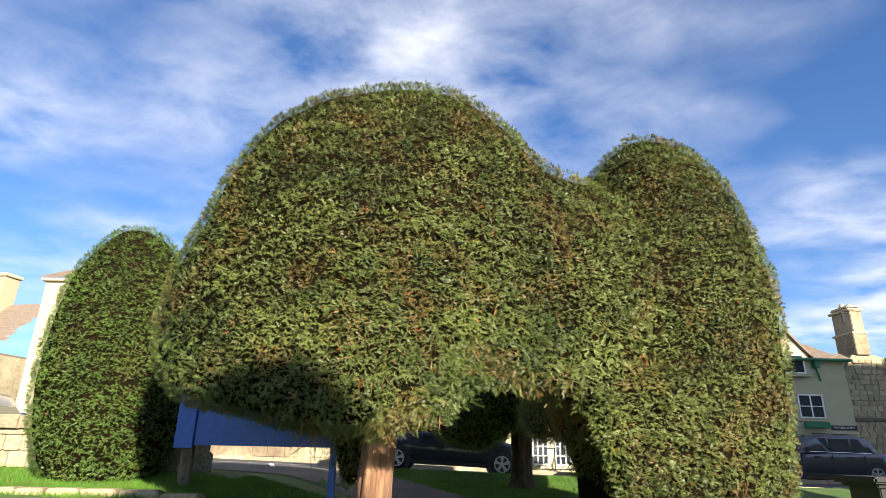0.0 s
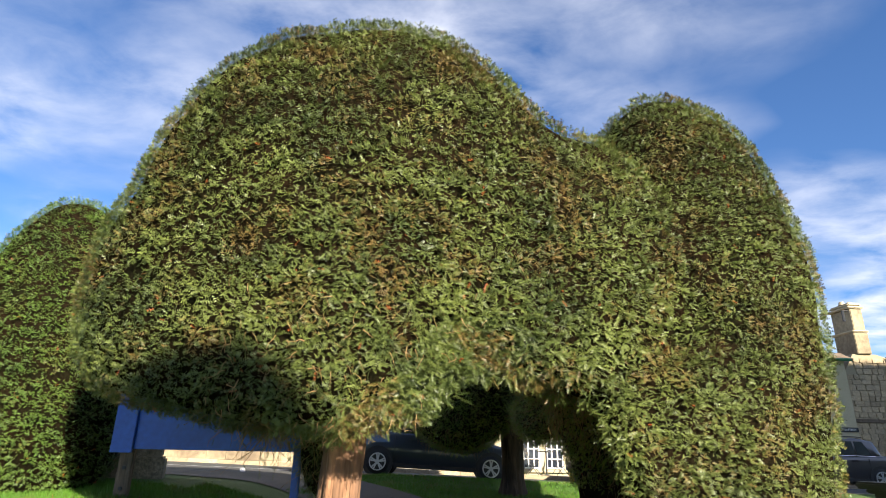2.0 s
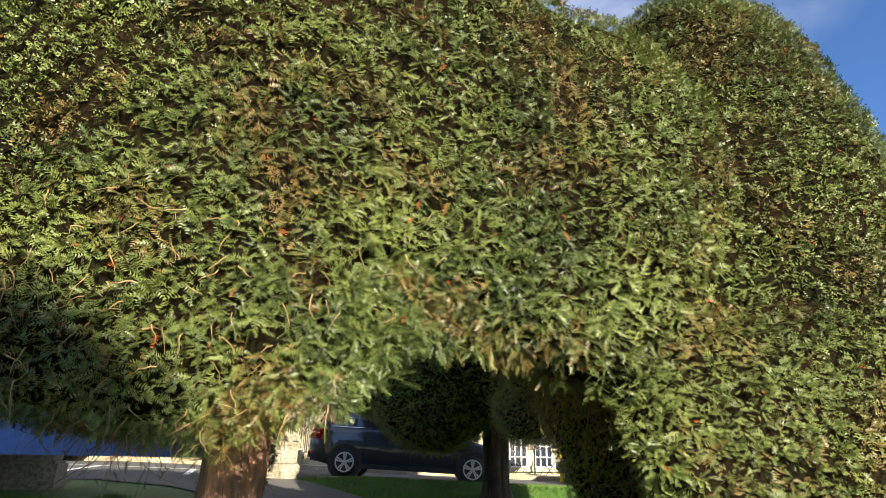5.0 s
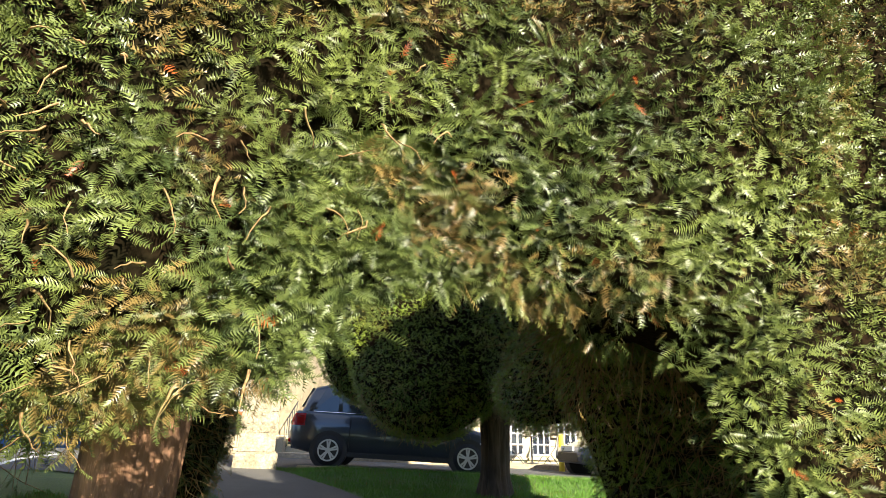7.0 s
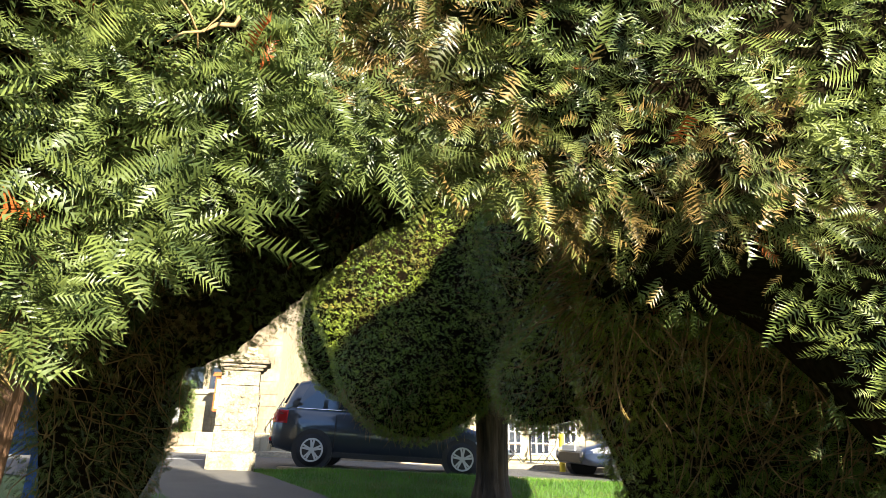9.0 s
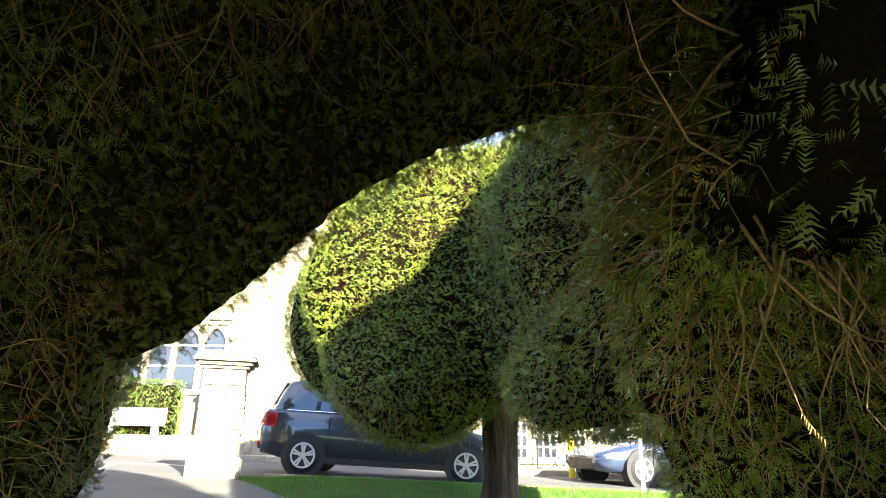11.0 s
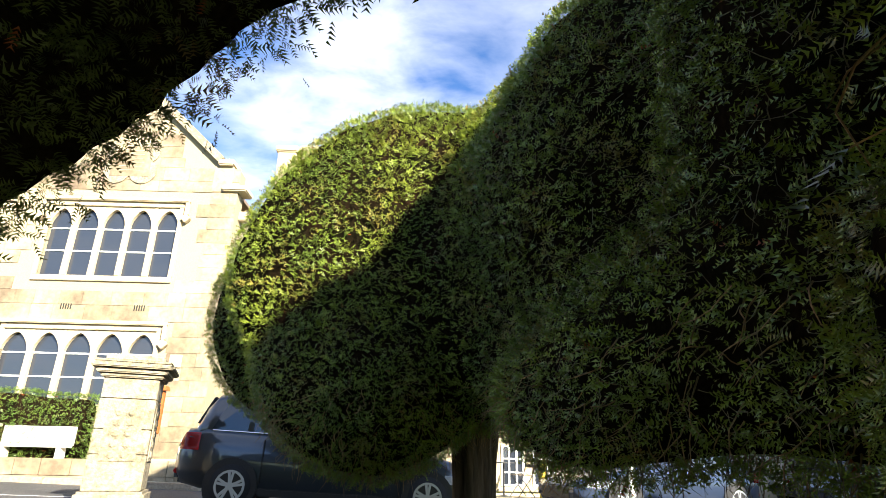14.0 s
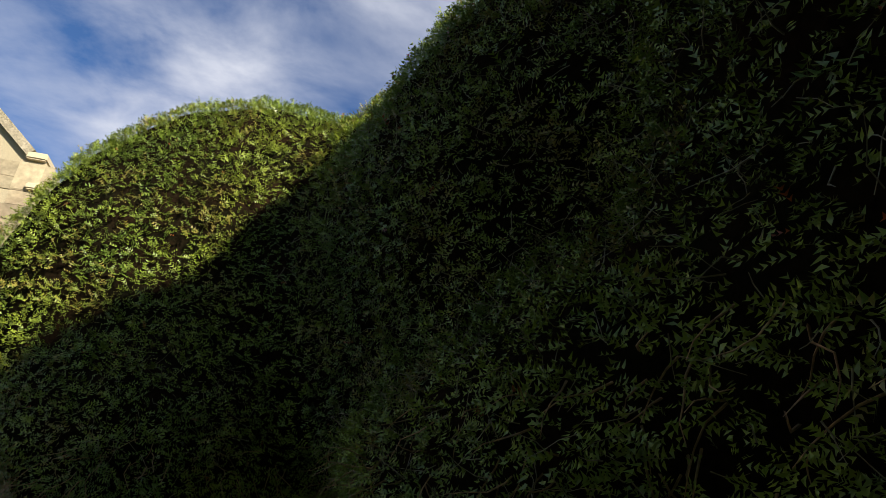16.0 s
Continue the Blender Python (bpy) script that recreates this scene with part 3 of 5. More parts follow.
# close to the way the growth is longer and finer
reach = from_way(tc_) + rng.normal(size=len(tc_)) * 0.15
inner = inside_way(tc_)
close = (reach < 1.15) & ~inner
middle = (reach >= 1.15) & (reach < 2.1) & ~inner
for which, count, length, pairs, spread, droop in ((close, 9, 0.074, 11, 0.03, 0.1), (middle, 10, 0.049, 5, 0.027, 0.03), (~close & ~middle & ~inner, 9, 0.044, 3, 0.026, 0.0), (inner, 6, 0.05, 6, 0.04, 0.5)):
    fv, ff = tufts(tc_[which], tn_[which], count, length, pairs, spread, droop=droop, width=0.27 if pairs < 8 else 0.2, sunk=0.07 if pairs > 8 else 0.055, proud=0.05 if which is inner else 0.004)
    tagged(raw_mesh("foliage", fv, ff, M_YEW, arch), kind="stuff")


# loose drooping growth along the rear rim of the way
def rim_density(c):
    rim = (hollow(c) < 0.3) & (c[:, 1] > 6.6) & (c[:, 2] > 1.2)
    return np.where(rim & (c[:, 0] > 0.95), 260.0, np.where(rim, 280.0, 0.0))


rp = scatter(av, aq, rim_density)
rp = rp[from_way(rp) > 0.5]
rn = gradient(shape_a, rp)
leg = rp[:, 0] > 0.95
for which, leaf, count, proud, droop in ((leg, M_YEW_FRESH, 8, 0.07, 0.3), (~leg, M_YEW, 6, 0.12, 0.4)):
    fv, ff = tufts(rp[which], rn[which], count, 0.05, 5, 0.04, proud, 0.0, droop, 0.26)
    tagged(raw_mesh("hanging_sprig", fv, ff, leaf, arch), kind="stuff")


def twig_density(c):
    return np.where((hollow(c) < 0.16) & (c[:, 2] > 0.5) & (c[:, 1] > 6.0) & ~((c[:, 0] > 0.9) & (c[:, 1] < 6.5)), 230.0, np.where((c[:, 1] < 6.4) & (c[:, 2] < 2.6) & (c[:, 0] > -1.6) & (c[:, 0] < 0.6) & (hollow(c) > 0.1), 55.0, 0.0))


tp = scatter(av, aq, twig_density)
tn = gradient(shape_a, tp)
tl = stems(tp - tn * 0.02, tn * 0.6 + np.array([0, 0, -0.2]), np.where(tp[:, 1] < 6.0, 0.12, rng.uniform(0.14, 0.5, len(tp))), 0.3, 6, 0.14)
keep = np.all([(from_way(tl[:, k]) > np.where(tl[:, k, 1] < 6.3, 0.5, 0.4)) & ((tl[:, k, 1] < 7.5) | (tl[:, k, 0] < -0.7)) for k in range(6)], 0)
tv, tf = tubes(tl[keep], rng.uniform(0.002, 0.0058, keep.sum()), np.full(keep.sum(), 0.001))
tagged(raw_mesh("bare_twig", tv, tf, M_TWIG, arch, True), kind="stuff")
# sprays at the ends of some of the bare twigs
ends = tl[keep][::2]
ev, ef = sprays(ends[:, -1], unit(ends[:, -1] - ends[:, -2]), 0.06, 9, 0.9, 0.4, 0.2)
tagged(raw_mesh("twig_end_sprig", ev, ef, M_YEW, arch), kind="stuff")
# longer boughs under the crowns
bp_ = scatter(av, aq, lambda c: np.where((hollow(c) < 0.16) & (c[:, 2] > 1.4) & (c[:, 1] > 6.3) & (c[:, 1] < 7.3) & (c[:, 0] < 0.6), 14.0, 0.0))
bn_ = gradient(shape_a, bp_)
bl = stems(bp_ - bn_ * 0.06, unit(bn_ * 0.25 + rng.normal(size=bn_.shape) * [1, 0.8, 0.35]), rng.uniform(0.35, 0.7, len(bp_)), 0.22, 8, 0.05)
bl = bl[np.all([(from_way(bl[:, k]) > 0.45) & (bl[:, k, 1] < 7.7) for k in range(8)], 0)]
tv, tf = tubes(bl, rng.uniform(0.006, 0.013, len(bl)), np.full(len(bl), 0.002))
tagged(raw_mesh("bough", tv, tf, M_TWIG, arch, True), kind="stuff")


def cluster_density(c):
    seen = (c[:, 0] < 3.0) & (c[:, 1] < 14.2)
    top = (c[:, 1] < 14.0) & (c[:, 2] > 4.0)
    return np.where(seen | top, 225.0, 30.0) * facing(shape_c, c)


cluster, cv, cq = yew("cloud_yew", "clipped yew of several rounded lobes on one shade-darkened trunk", shape_c,
                      (-1.6, 6.8, 0.5), (5.1, 15.4, 5.9), cluster_density, M_YEW_FRESH, 0.046, 3, count=8)
trunk(cluster, 1.75, 13.0, ground_z(1.75, 13.0), 2.1, 0.2, 5, bark=M_BARK_SHADED)
trunk(cluster, 3.1, 9.3, ground_z(3.1, 9.3), 1.9, 0.18, 3, bark=M_BARK_SHADED)
cp = scatter(cv, cq, lambda c: np.where((c[:, 0] < 3.2) & (c[:, 1] < 11.5) & (c[:, 2] < 3.9), 150.0, 0.0))
cn = gradient(shape_c, cp)
cl = stems(cp - cn * 0.03, unit(cn * 0.5 + rng.normal(size=cn.shape) * 0.8), rng.uniform(0.05, 0.16, len(cp)), 0.25, 4)
tv, tf = tubes(cl, rng.uniform(0.0012, 0.0026, len(cp)), np.full(len(cp), 0.0008))
tagged(raw_mesh("clipped_twig_end", tv, tf, M_TWIG_GREY, cluster), kind="stuff")
up = scatter(cv, cq, lambda c: np.where((c[:, 2] < 2.2) & (c[:, 1] < 13.5), 90.0, 0.0))
un = gradient(shape_c, up)
ul = stems(up - un * 0.1, un + np.array([0, 0, -0.4]), rng.uniform(0.08, 0.26, len(up)), 0.3, 5, 0.1)
tv, tf = tubes(ul, np.full(len(up), 0.004), np.full(len(up), 0.001))
tagged(raw_mesh("hanging_twig", tv, tf, M_TWIG, cluster), kind="stuff")

oval, fv_, fq_ = yew("oval_yew", "tall egg-shaped clipped yew on the raised lawn", shape_f, (-6.3, 7.3, 0.2), (-3.4, 10.2, 5.2), lambda c: np.where(c[:, 1] < 9.0, 230.0, 40.0), M_YEW_GREEN, 0.042, 3, count=8)
trunk(oval, -4.8, 8.7, ground_z(-4.8, 8.7), 1.6, 0.2, 3)
shade, _, _ = yew("round_yew", "rounded clipped yew beside the start of the path", shape_h, (0.0, -5.2, -0.2), (4.5, -1.4, 6.6), 20.0, M_YEW_GREEN, 0.08, 3, 0.14, count=8, spread=0.06)
trunk(shade, 2.25, -3.2, ground_z(2.25, -3.2), 1.2, 0.2, 3)
side_yew, _, _ = yew("column_yew", "clipped yew standing before the cottage", shape_g, (8, 8.6, 0), (10.6, 11.2, 5.1), 25.0, M_YEW_GREEN, 0.08, 3, 0.14, count=8, spread=0.06)
trunk(side_yew, 9.3, 9.9, ground_z(9.3, 9.9), 1.2, 0.2, 3)


# ---- ground, road and path ----
def sheet(name, xs, ys, zf, material, label="", category="", kind="structure"):
    gx, gy = np.meshgrid(xs, ys, indexing="ij")
    gz = np.vectorize(zf)(gx, gy)
    v = np.stack([gx, gy, gz], -1).reshape(-1, 3)
    nx, ny = len(xs), len(ys)
    i, j = np.meshgrid(np.arange(nx - 1), np.arange(ny - 1), indexing="ij")
    a = (i * ny + j).ravel()
    return tagged(raw_mesh(name, v, np.stack([a, a + ny, a + ny + 1, a + 1], 1), material, smooth=True), label, category, kind=kind)


def strip(name, rows, material, label, category, lift=0.012, cols=8, step=0.4):
    """A paved strip that lies on the ground; rows give its left and right edge (x, y) along its length."""
    v, f = [], []
    pts = []
    for (l0, r0), (l1, r1) in zip(rows[:-1], rows[1:]):
        n = max(1, int(math.dist(l0, l1) / step), int(math.dist(r0, r1) / step))
        for k in range(n):
            t = k / n
            pts.append(([l0[i] + (l1[i] - l0[i]) * t for i in (0, 1)], [r0[i] + (r1[i] - r0[i]) * t for i in (0, 1)]))
    pts.append(rows[-1])
    for l, r in pts:
        for c in range(cols + 1):
            x, y = (l[i] + (r[i] - l[i]) * c / cols for i in (0, 1))
            v.append((x, y, ground_z(x, y) + lift))
    for i in range(len(pts) - 1):
        for c in range(cols):
            a = i * (cols + 1) + c
            f.append((a, a + 1, a + cols + 2, a + cols + 1))
    return tagged(raw_mesh(name, np.array(v), np.array(f), material, smooth=True), label, category, kind="structure")


sheet("ground", np.concatenate([[-600, -200, -80, -40], np.arange(-20, 20.1, 0.5), [40, 80, 200, 600]]),
      np.concatenate([[-600, -200, -80, -40], np.arange(-20, 30.1, 0.5), [40, 80, 200, 600]]), ground_z, M_GRASS, "mown green lawn of the churchyard", "lawn")
strip("road", [((-40, 13.0), (-40, 20.3)), ((-12, 12.2), (-12, 20.2)), ((-7, 12.2), (-7, 20.1)), ((-4.6, 13.4), (-4.6, 20.0)), ((-2.6, 15.5), (-2.6, 19.9)), ((-1.6, 15.25), (-1.6, 19.8)), ((12, 14.9), (12, 19.5)), ((40, 14.9), (40, 19.5))],
      M_ROAD, "grey asphalt village road with parking bays", "road", 0.012, 16, 0.6)
strip("path", [((-0.4, -12), (1.1, -12)), ((-0.35, 0), (1.15, 0)), ((-0.2, 6), (1.25, 6)), ((-0.35, 8.2), (1.2, 8.6)), ((-1.4, 10.4), (0.6, 11.0)), ((-3.3, 12.3), (-0.6, 13.0)), ((-4.9, 13.3), (-1.6, 14.3)), ((-5.2, 13.7), (-2.5, 15.6))],
      M_PATH, "worn grey tarmac churchyard path", "path", 0.018)
# kerb between the lawn and the road: single stones
kerb_me = bpy.data.meshes.new("kerb_stone")
bmk = box(-0.45, -0.07, -0.1, 0.45, 0.07, 0.07, 0.015)
bmk.to_mesh(kerb_me)
bmk.free()
kerb_me.materials.append(M_RUBBLE)
kerb = thing("kerb", "row of pale stone kerbs edging the road", "kerb", kind="structure")
for k in range(16):
    x = -1.1 + 0.92 * k
    ob = new("kerb_stone", kerb_me)
    ob.parent = kerb
    ob.matrix_basis = pose(x, 15.22 - 0.026 * (x + 1.6), ground_z(x, 15.2), 0, 1.4, -1.5)
# parking bay lines
for k, (x0, y0, x1, y1) in enumerate([(-7.6, 12.5, -8.6, 16.2), (-5.7, 13.2, -6.5, 16.6), (-3.9, 14.6, -4.6, 17.0), (-8.8, 16.4, -3.4, 17.2)]):
    d = Vector((x1 - x0, y1 - y0)).normalized() * 0.06
    nrm = (-d.y, d.x)
    strip("road_line", [((x0 + nrm[0], y0 + nrm[1]), (x0 - nrm[0], y0 - nrm[1])), ((x1 + nrm[0], y1 + nrm[1]), (x1 - nrm[0], y1 - nrm[1]))], M_LINE, "worn white painted parking bay line", "road marking", 0.017, 1, 0.3)
# footpath across the road with its kerb
strip("pavement", [((-40, 20.25), (-40, 21.4)), ((-7, 20.08), (-7, 21.2)), ((0, 19.85), (0, 21.4)), ((12, 19.45), (12, 21.4)), ((40, 19.45), (40, 21.4))], M_DRESS, "pale stone pavement across the road", "pavement", 0.11, 4, 0.8)
far_kerb = thing("far_kerb", "row of stone kerbs along the far pavement", "kerb", kind="structure")
for k in range(34):
    x = -15 + 0.92 * k
    y = 20.0 - 0.033 * (x + 4)
    ob = new("kerb_stone", kerb_me)
    ob.parent = far_kerb
    ob.matrix_basis = pose(x, y, ground_z(x, y) + 0.055, 0, 1.6, -1.9) @ Matrix.Diagonal((1.02, 1.6, 1, 1))
PATH_EDGES = [(8.2, -0.35, 1.2), (10.7, -1.2, 0.75), (12.6, -2.6, -0.25), (13.8, -4.0, -1.2), (14.6, -5.0, -1.75), (15.6, -5.2, -2.5)]


def on_path(x, y):
    for (ya, la, ra), (yb, lb, rb) in zip(PATH_EDGES[:-1], PATH_EDGES[1:]):
        if ya <= y < yb:
            t = (y - ya) / (yb - ya)
            return la + (lb - la) * t < x < ra + (rb - ra) * t
    return False


# grass blades where the lawn is seen: beyond the arch, on the bank, and beside the sign
def blades(name, regions, label, parent=None):
    pts = []
    for x0, y0, x1, y1, count in regions:
        xy = rng.random((count, 2)) * [x1 - x0, y1 - y0] + [x0, y0]
        xy = xy[[not on_path(a, b) for a, b in xy]]
        pts.append(xy)
    xy = np.concatenate(pts)
    z = np.array([ground_z(x, y) for x, y in xy])
    p = np.column_stack([xy, z - 0.005])
    c = len(p)
    a = rng.random(c) * 2 * np.pi
    side = np.stack([np.cos(a), np.sin(a), 0 * a], 1) * 0.004
    top = p + np.stack([rng.normal(size=c) * 0.018, rng.normal(size=c) * 0.018, rng.uniform(0.025, 0.075, c)], 1)
    v = np.stack([p - side, p + side, top], 1).reshape(-1, 3)
    ob = tagged(raw_mesh(name, v, np.arange(3 * c).reshape(-1, 3), M_BLADE), label, "grass", kind="stuff")
    return ob


blades("grass_tufts", [(-2.2, 11.2, 7.0, 15.14, 90000), (-6.5, 6.9, -3.0, 9.2, 30000), (-3.0, 7.2, -1.2, 10.0, 20000), (4.5, 7.0, 9.0, 12.0, 15000)], "short mown green grass blades of the lawn")


# ---- built things round the churchyard ----
def block_mesh(name, material, bevel=0.02):
    me = bpy.data.meshes.new(name)
    bm = box(-0.5, -0.5, -0.5, 0.5, 0.5, 0.5, bevel)
    bm.to_mesh(me)
    bm.free()
    me.materials.append(material)
    return me


BLOCK = block_mesh("block", M_ASHLAR, 0.015)
RUBBLE = block_mesh("stone", M_RUBBLE, 0.06)
PIER_STONE = block_mesh("pier_block", M_PIER, 0.02)


def lay(name, me, parent, c, s, rz=0):
    ob = new(name, me)
    ob.parent = parent
    ob.matrix_basis = pose(*c, 0, 0, rz) @ Matrix.Diagonal((*s, 1))
    return ob


def courses(parent, name, me, x0, x1, z0, z1, y, depth, height, width, skip=None, gap=0.012, jitter=0.0):
    """Stones laid in broken courses on an upright face at y that looks towards -y."""
    r = random.Random(5)
    z, row = z0, 0
    while z < z1 - 0.05:
        h = min(height * r.uniform(0.85, 1.15), z1 - z)
        x = x0
        first = True
        while x < x1 - 0.03:
            w = width * r.uniform(0.6, 1.35)
            if first and row % 2:
                w *= 0.5
            first = False
            w = min(w, x1 - x)
            if x1 - x - w < 0.12:
                w = x1 - x
            cx, cz = x + w / 2, z + h / 2
            if not (skip and skip(cx, cz, w, h)):
                lay(name, me, parent, (cx, y + r.uniform(-jitter, jitter), cz), (w - gap, depth, h - gap))
            x += w
        z += h
        row += 1


# gate piers
def gate_pier(x, y, rz, height, carved):
    z = ground_z(x, y)
    pier = thing("gate_pier", "weathered limestone gate pier with a moulded cap", "pier", pose(x, y, z, 0, 0, rz), "gate piers")
    part("plinth", box(-0.37, -0.37, -0.1, 0.37, 0.37, 0.28, 0.03), M_PIER, pier)
    zz = 0.28
    r = random.Random(int(height * 100))
    while zz < height - 0.3:
        h = min(r.uniform(0.26, 0.42), height - 0.28 - zz)
        if height - 0.28 - zz - h < 0.12:
            h = height - 0.28 - zz
        s = 0.62 + r.uniform(-0.008, 0.008)
        lay("block", PIER_STONE, pier, (0, 0, zz + h / 2), (s, s, h - 0.006))
        zz += h
    for k, (w, h) in enumerate(((0.70, 0.05), (0.80, 0.06), (0.92, 0.055), (0.86, 0.04), (0.66, 0.07))):
        part("cap_moulding" if k < 4 else "cap_top", box(-w / 2, -w / 2, zz, w / 2, w / 2, zz + h, 0.014), M_PIER, pier)
        zz += h
    # a sunk panel with a worn carved band on the front and on the side
    for side in (0, 90):
        bm = box(-0.2, -0.325, height * 0.33, 0.2, -0.312, height * 0.68, 0.004)
        bm.transform(pose(0, 0, 0, 0, 0, side))
        part("panel", bm, M_PIER, pier)
        if carved:
            for i in range(5):
                for j in range(2):
                    bm = bmesh.new()
                    bmesh.ops.create_icosphere(bm, subdivisions=1, radius=0.055, matrix=pose(-0.07 + 0.14 * j, -0.325, height * (0.37 + 0.065 * i)) @ Matrix.Diagonal((1, 0.35, 1, 1)))
                    bm.transform(pose(0, 0, 0, 0, 0, side))
                    part("carving", bm, M_PIER, pier, "worn carved quatrefoil")
    return pier


gate_pier(-2.25, 15.0, 12, 1.85, True)
gate_pier(-4.05, 10.0, 20, 1.35, True)
SIGN = thing("notice_sign", "blank blue painted board on two timber posts", "sign", pose(-2.4, 8.1, 0.03, 0, 0, -2))
part("board", box(-0.98, -0.02, 1.42, 1.08, 0.02, 2.5, 0.006), M_BLUE, SIGN, "large blue painted board")
part("end_board", box(-1.1, -0.06, 1.38, -0.85, -0.03, 2.5, 0.006), M_BLUE, SIGN, "narrow bright blue end panel")
for x, w in ((-0.92, 0.1), (1.02, 0.055)):
    bm = box(x - w, 0.03, 0.3, x + w * 0.6, 0.1, 2.45, 0.01)
    post = part("post", bm, M_WOOD if w > 0.06 else M_BLUE, SIGN)
    if w > 0.06:
        for z in (1.0, 1.22):
            part("bolt", rod((x - 0.02, 0.035, z), (x - 0.02, 0.015, z), 0.022), M_IRON, post)
# stone edging of the raised lawn
edging = thing("lawn_edging", "low row of rough stones edging the raised lawn", "edging", kind="structure")
r_ = random.Random(3)
x = -7.2
while x < -2.9:
    w = r_.uniform(0.22, 0.5)
    y = 7.05 + 0.12 * (x + 5)
    lay("stone", RUBBLE, edging, (x + w / 2, y + r_.uniform(-0.02, 0.02), ground_z(x, y) - 0.07), (w - 0.015, 0.22, 0.26), r_.uniform(-3, 8))
    x += w
# low boundary wall with a thick coping
wall = thing("boundary_wall", "low stone wall with a thick rough coping", "wall", kind="structure")
zb = ground_z(-6, 9.0)
part("core", box(-10.5, 8.92, zb - 0.3, -5.68, 9.28, 1.62), M_MORTAR, wall)
courses(wall, "stone", RUBBLE, -9.0, -5.64, zb - 0.2, 1.63, 8.91, 0.06, 0.2, 0.38, jitter=0.006)
x = -10.6
while x < -5.6:
    w = min(r_.uniform(0.6, 0.9), -5.55 - x)
    if w < 0.1:
        break
    lay("coping", RUBBLE, wall, (x + w / 2, 9.08, 1.73), (w - 0.01, 0.52, 0.2))
    x += w
# chest tomb
tomb = thing("chest_tomb", "dark weathered chest tomb with an overhanging lid", "tomb", pose(7.3, 9.9, ground_z(7.3, 9.9), 0, 0, 8))
part("base", box(-0.75, -0.4, -0.1, 0.75, 0.4, 0.1, 0.02), M_BLACK, tomb)
part("chest", box(-0.6, -0.3, 0.1, 0.6, 0.3, 0.66, 0.015), M_BLACK, tomb)
part("lid", box(-0.78, -0.44, 0.7, 0.78, 0.44, 0.8, 0.03), M_BLACK, tomb)
part("moulding", box(-0.68, -0.36, 0.64, 0.68, 0.36, 0.71, 0.02), M_BLACK, tomb)


# ---- buildings ----
def pointed(w, spring, rise, n=6):
    """Half of a pointed arch head: points (x, z) from the springing to the apex."""
    return [(-w / 2 * (1 - t ** 1.35), spring + rise * (1 - (1 - t) ** 1.5) ** 0.95 if t > 0 else spring) for t in [k / n for k in range(n + 1)]]


def mullion_window(parent, x0, x1, z0, z1, lights, y=0.0, bars=(0.36, 0.68)):
    """A stone window of several pointed lights with its hood mould, panes and glazing bars; it fills an opening in a wall face at y."""
    win = new("window")
    win.parent = parent
    W, H = x1 - x0, z1 - z0
    fr = 0.1
    part("surround", box(x0 - fr, y - 0.03, z0 - 0.14, x1 + fr, y + 0.2, z0, 0.01), M_DRESS, win)
    part("lintel", box(x0 - fr, y - 0.03, z1, x1 + fr, y + 0.2, z1 + 0.12, 0.01), M_DRESS, win)
    for xa, xb in ((x0 - fr, x0), (x1, x1 + fr)):
        part("jamb", box(xa, y - 0.028, z0 + 0.002, xb, y + 0.2, z1 - 0.002, 0.01), M_DRESS, win)
    part("hood_mould", box(x0 - fr - 0.16, y - 0.12, z1 + 0.125, x1 + fr + 0.16, y + 0.0, z1 + 0.22, 0.02), M_DRESS, win)
    for xa in (x0 - fr - 0.16, x1 + fr + 0.06):
        part("hood_drop", box(xa, y - 0.11, z1 - 0.22, xa + 0.1, y + 0.0, z1 + 0.122, 0.015), M_DRESS, win)
        bm = box(-0.09, -0.07, -0.09, 0.09, 0.07, 0.09, 0.015)
        bm.transform(pose(xa + 0.05, y - 0.06, z1 - 0.32, 0, 45, 0))
        part("label_stop", bm, M_DRESS, win)
    mw = 0.13
    lw = (W - mw * (lights - 1)) / lights
    for i in range(lights):
        xa = x0 + i * (lw + mw)
        if i:
            part("mullion", box(xa - mw, y + 0.01, z0 + 0.002, xa, y + 0.16, z1 - 0.002, 0.025), M_DRESS, win)
        spring, rise = z1 - 0.5, 0.42
        half = pointed(lw, spring, rise)
        for sgn in (-1, 1):
            pts = [(xa + lw / 2 + sgn * px_, pz) for px_, pz in half] + [(xa + lw / 2, z1 - 0.003), (xa + lw / 2 + sgn * -lw / 2, z1 - 0.003)]
            part("arch_head", prism(pts, y + 0.03, y + 0.13), M_DRESS, win)
        pane = part("pane", box(xa, y + 0.14, z0, xa + lw, y + 0.15, z1), M_GLASS, win)
        for b in bars:
            part("glazing_bar", box(xa, y + 0.12, z0 + H * b - 0.018, xa + lw, y + 0.139, z0 + H * b + 0.018), M_WHITE, win)
    return win


def slab_with_holes(x0, x1, z0, z1, y0, y1, holes):
    """A wall slab cut into boxes round its openings (x0, x1, z0, z1); openings are stacked, not side by side."""
    out = []
    z = z0
    for a, b, c, d in sorted(holes, key=lambda q: q[2]):
        out += [box(x0, y0, z, x1, y1, c), box(x0, y0, c, a, y1, d), box(b, y0, c, x1, y1, d)]
        z = d
    return out + [box(x0, y0, z, x1, y1, z1)]


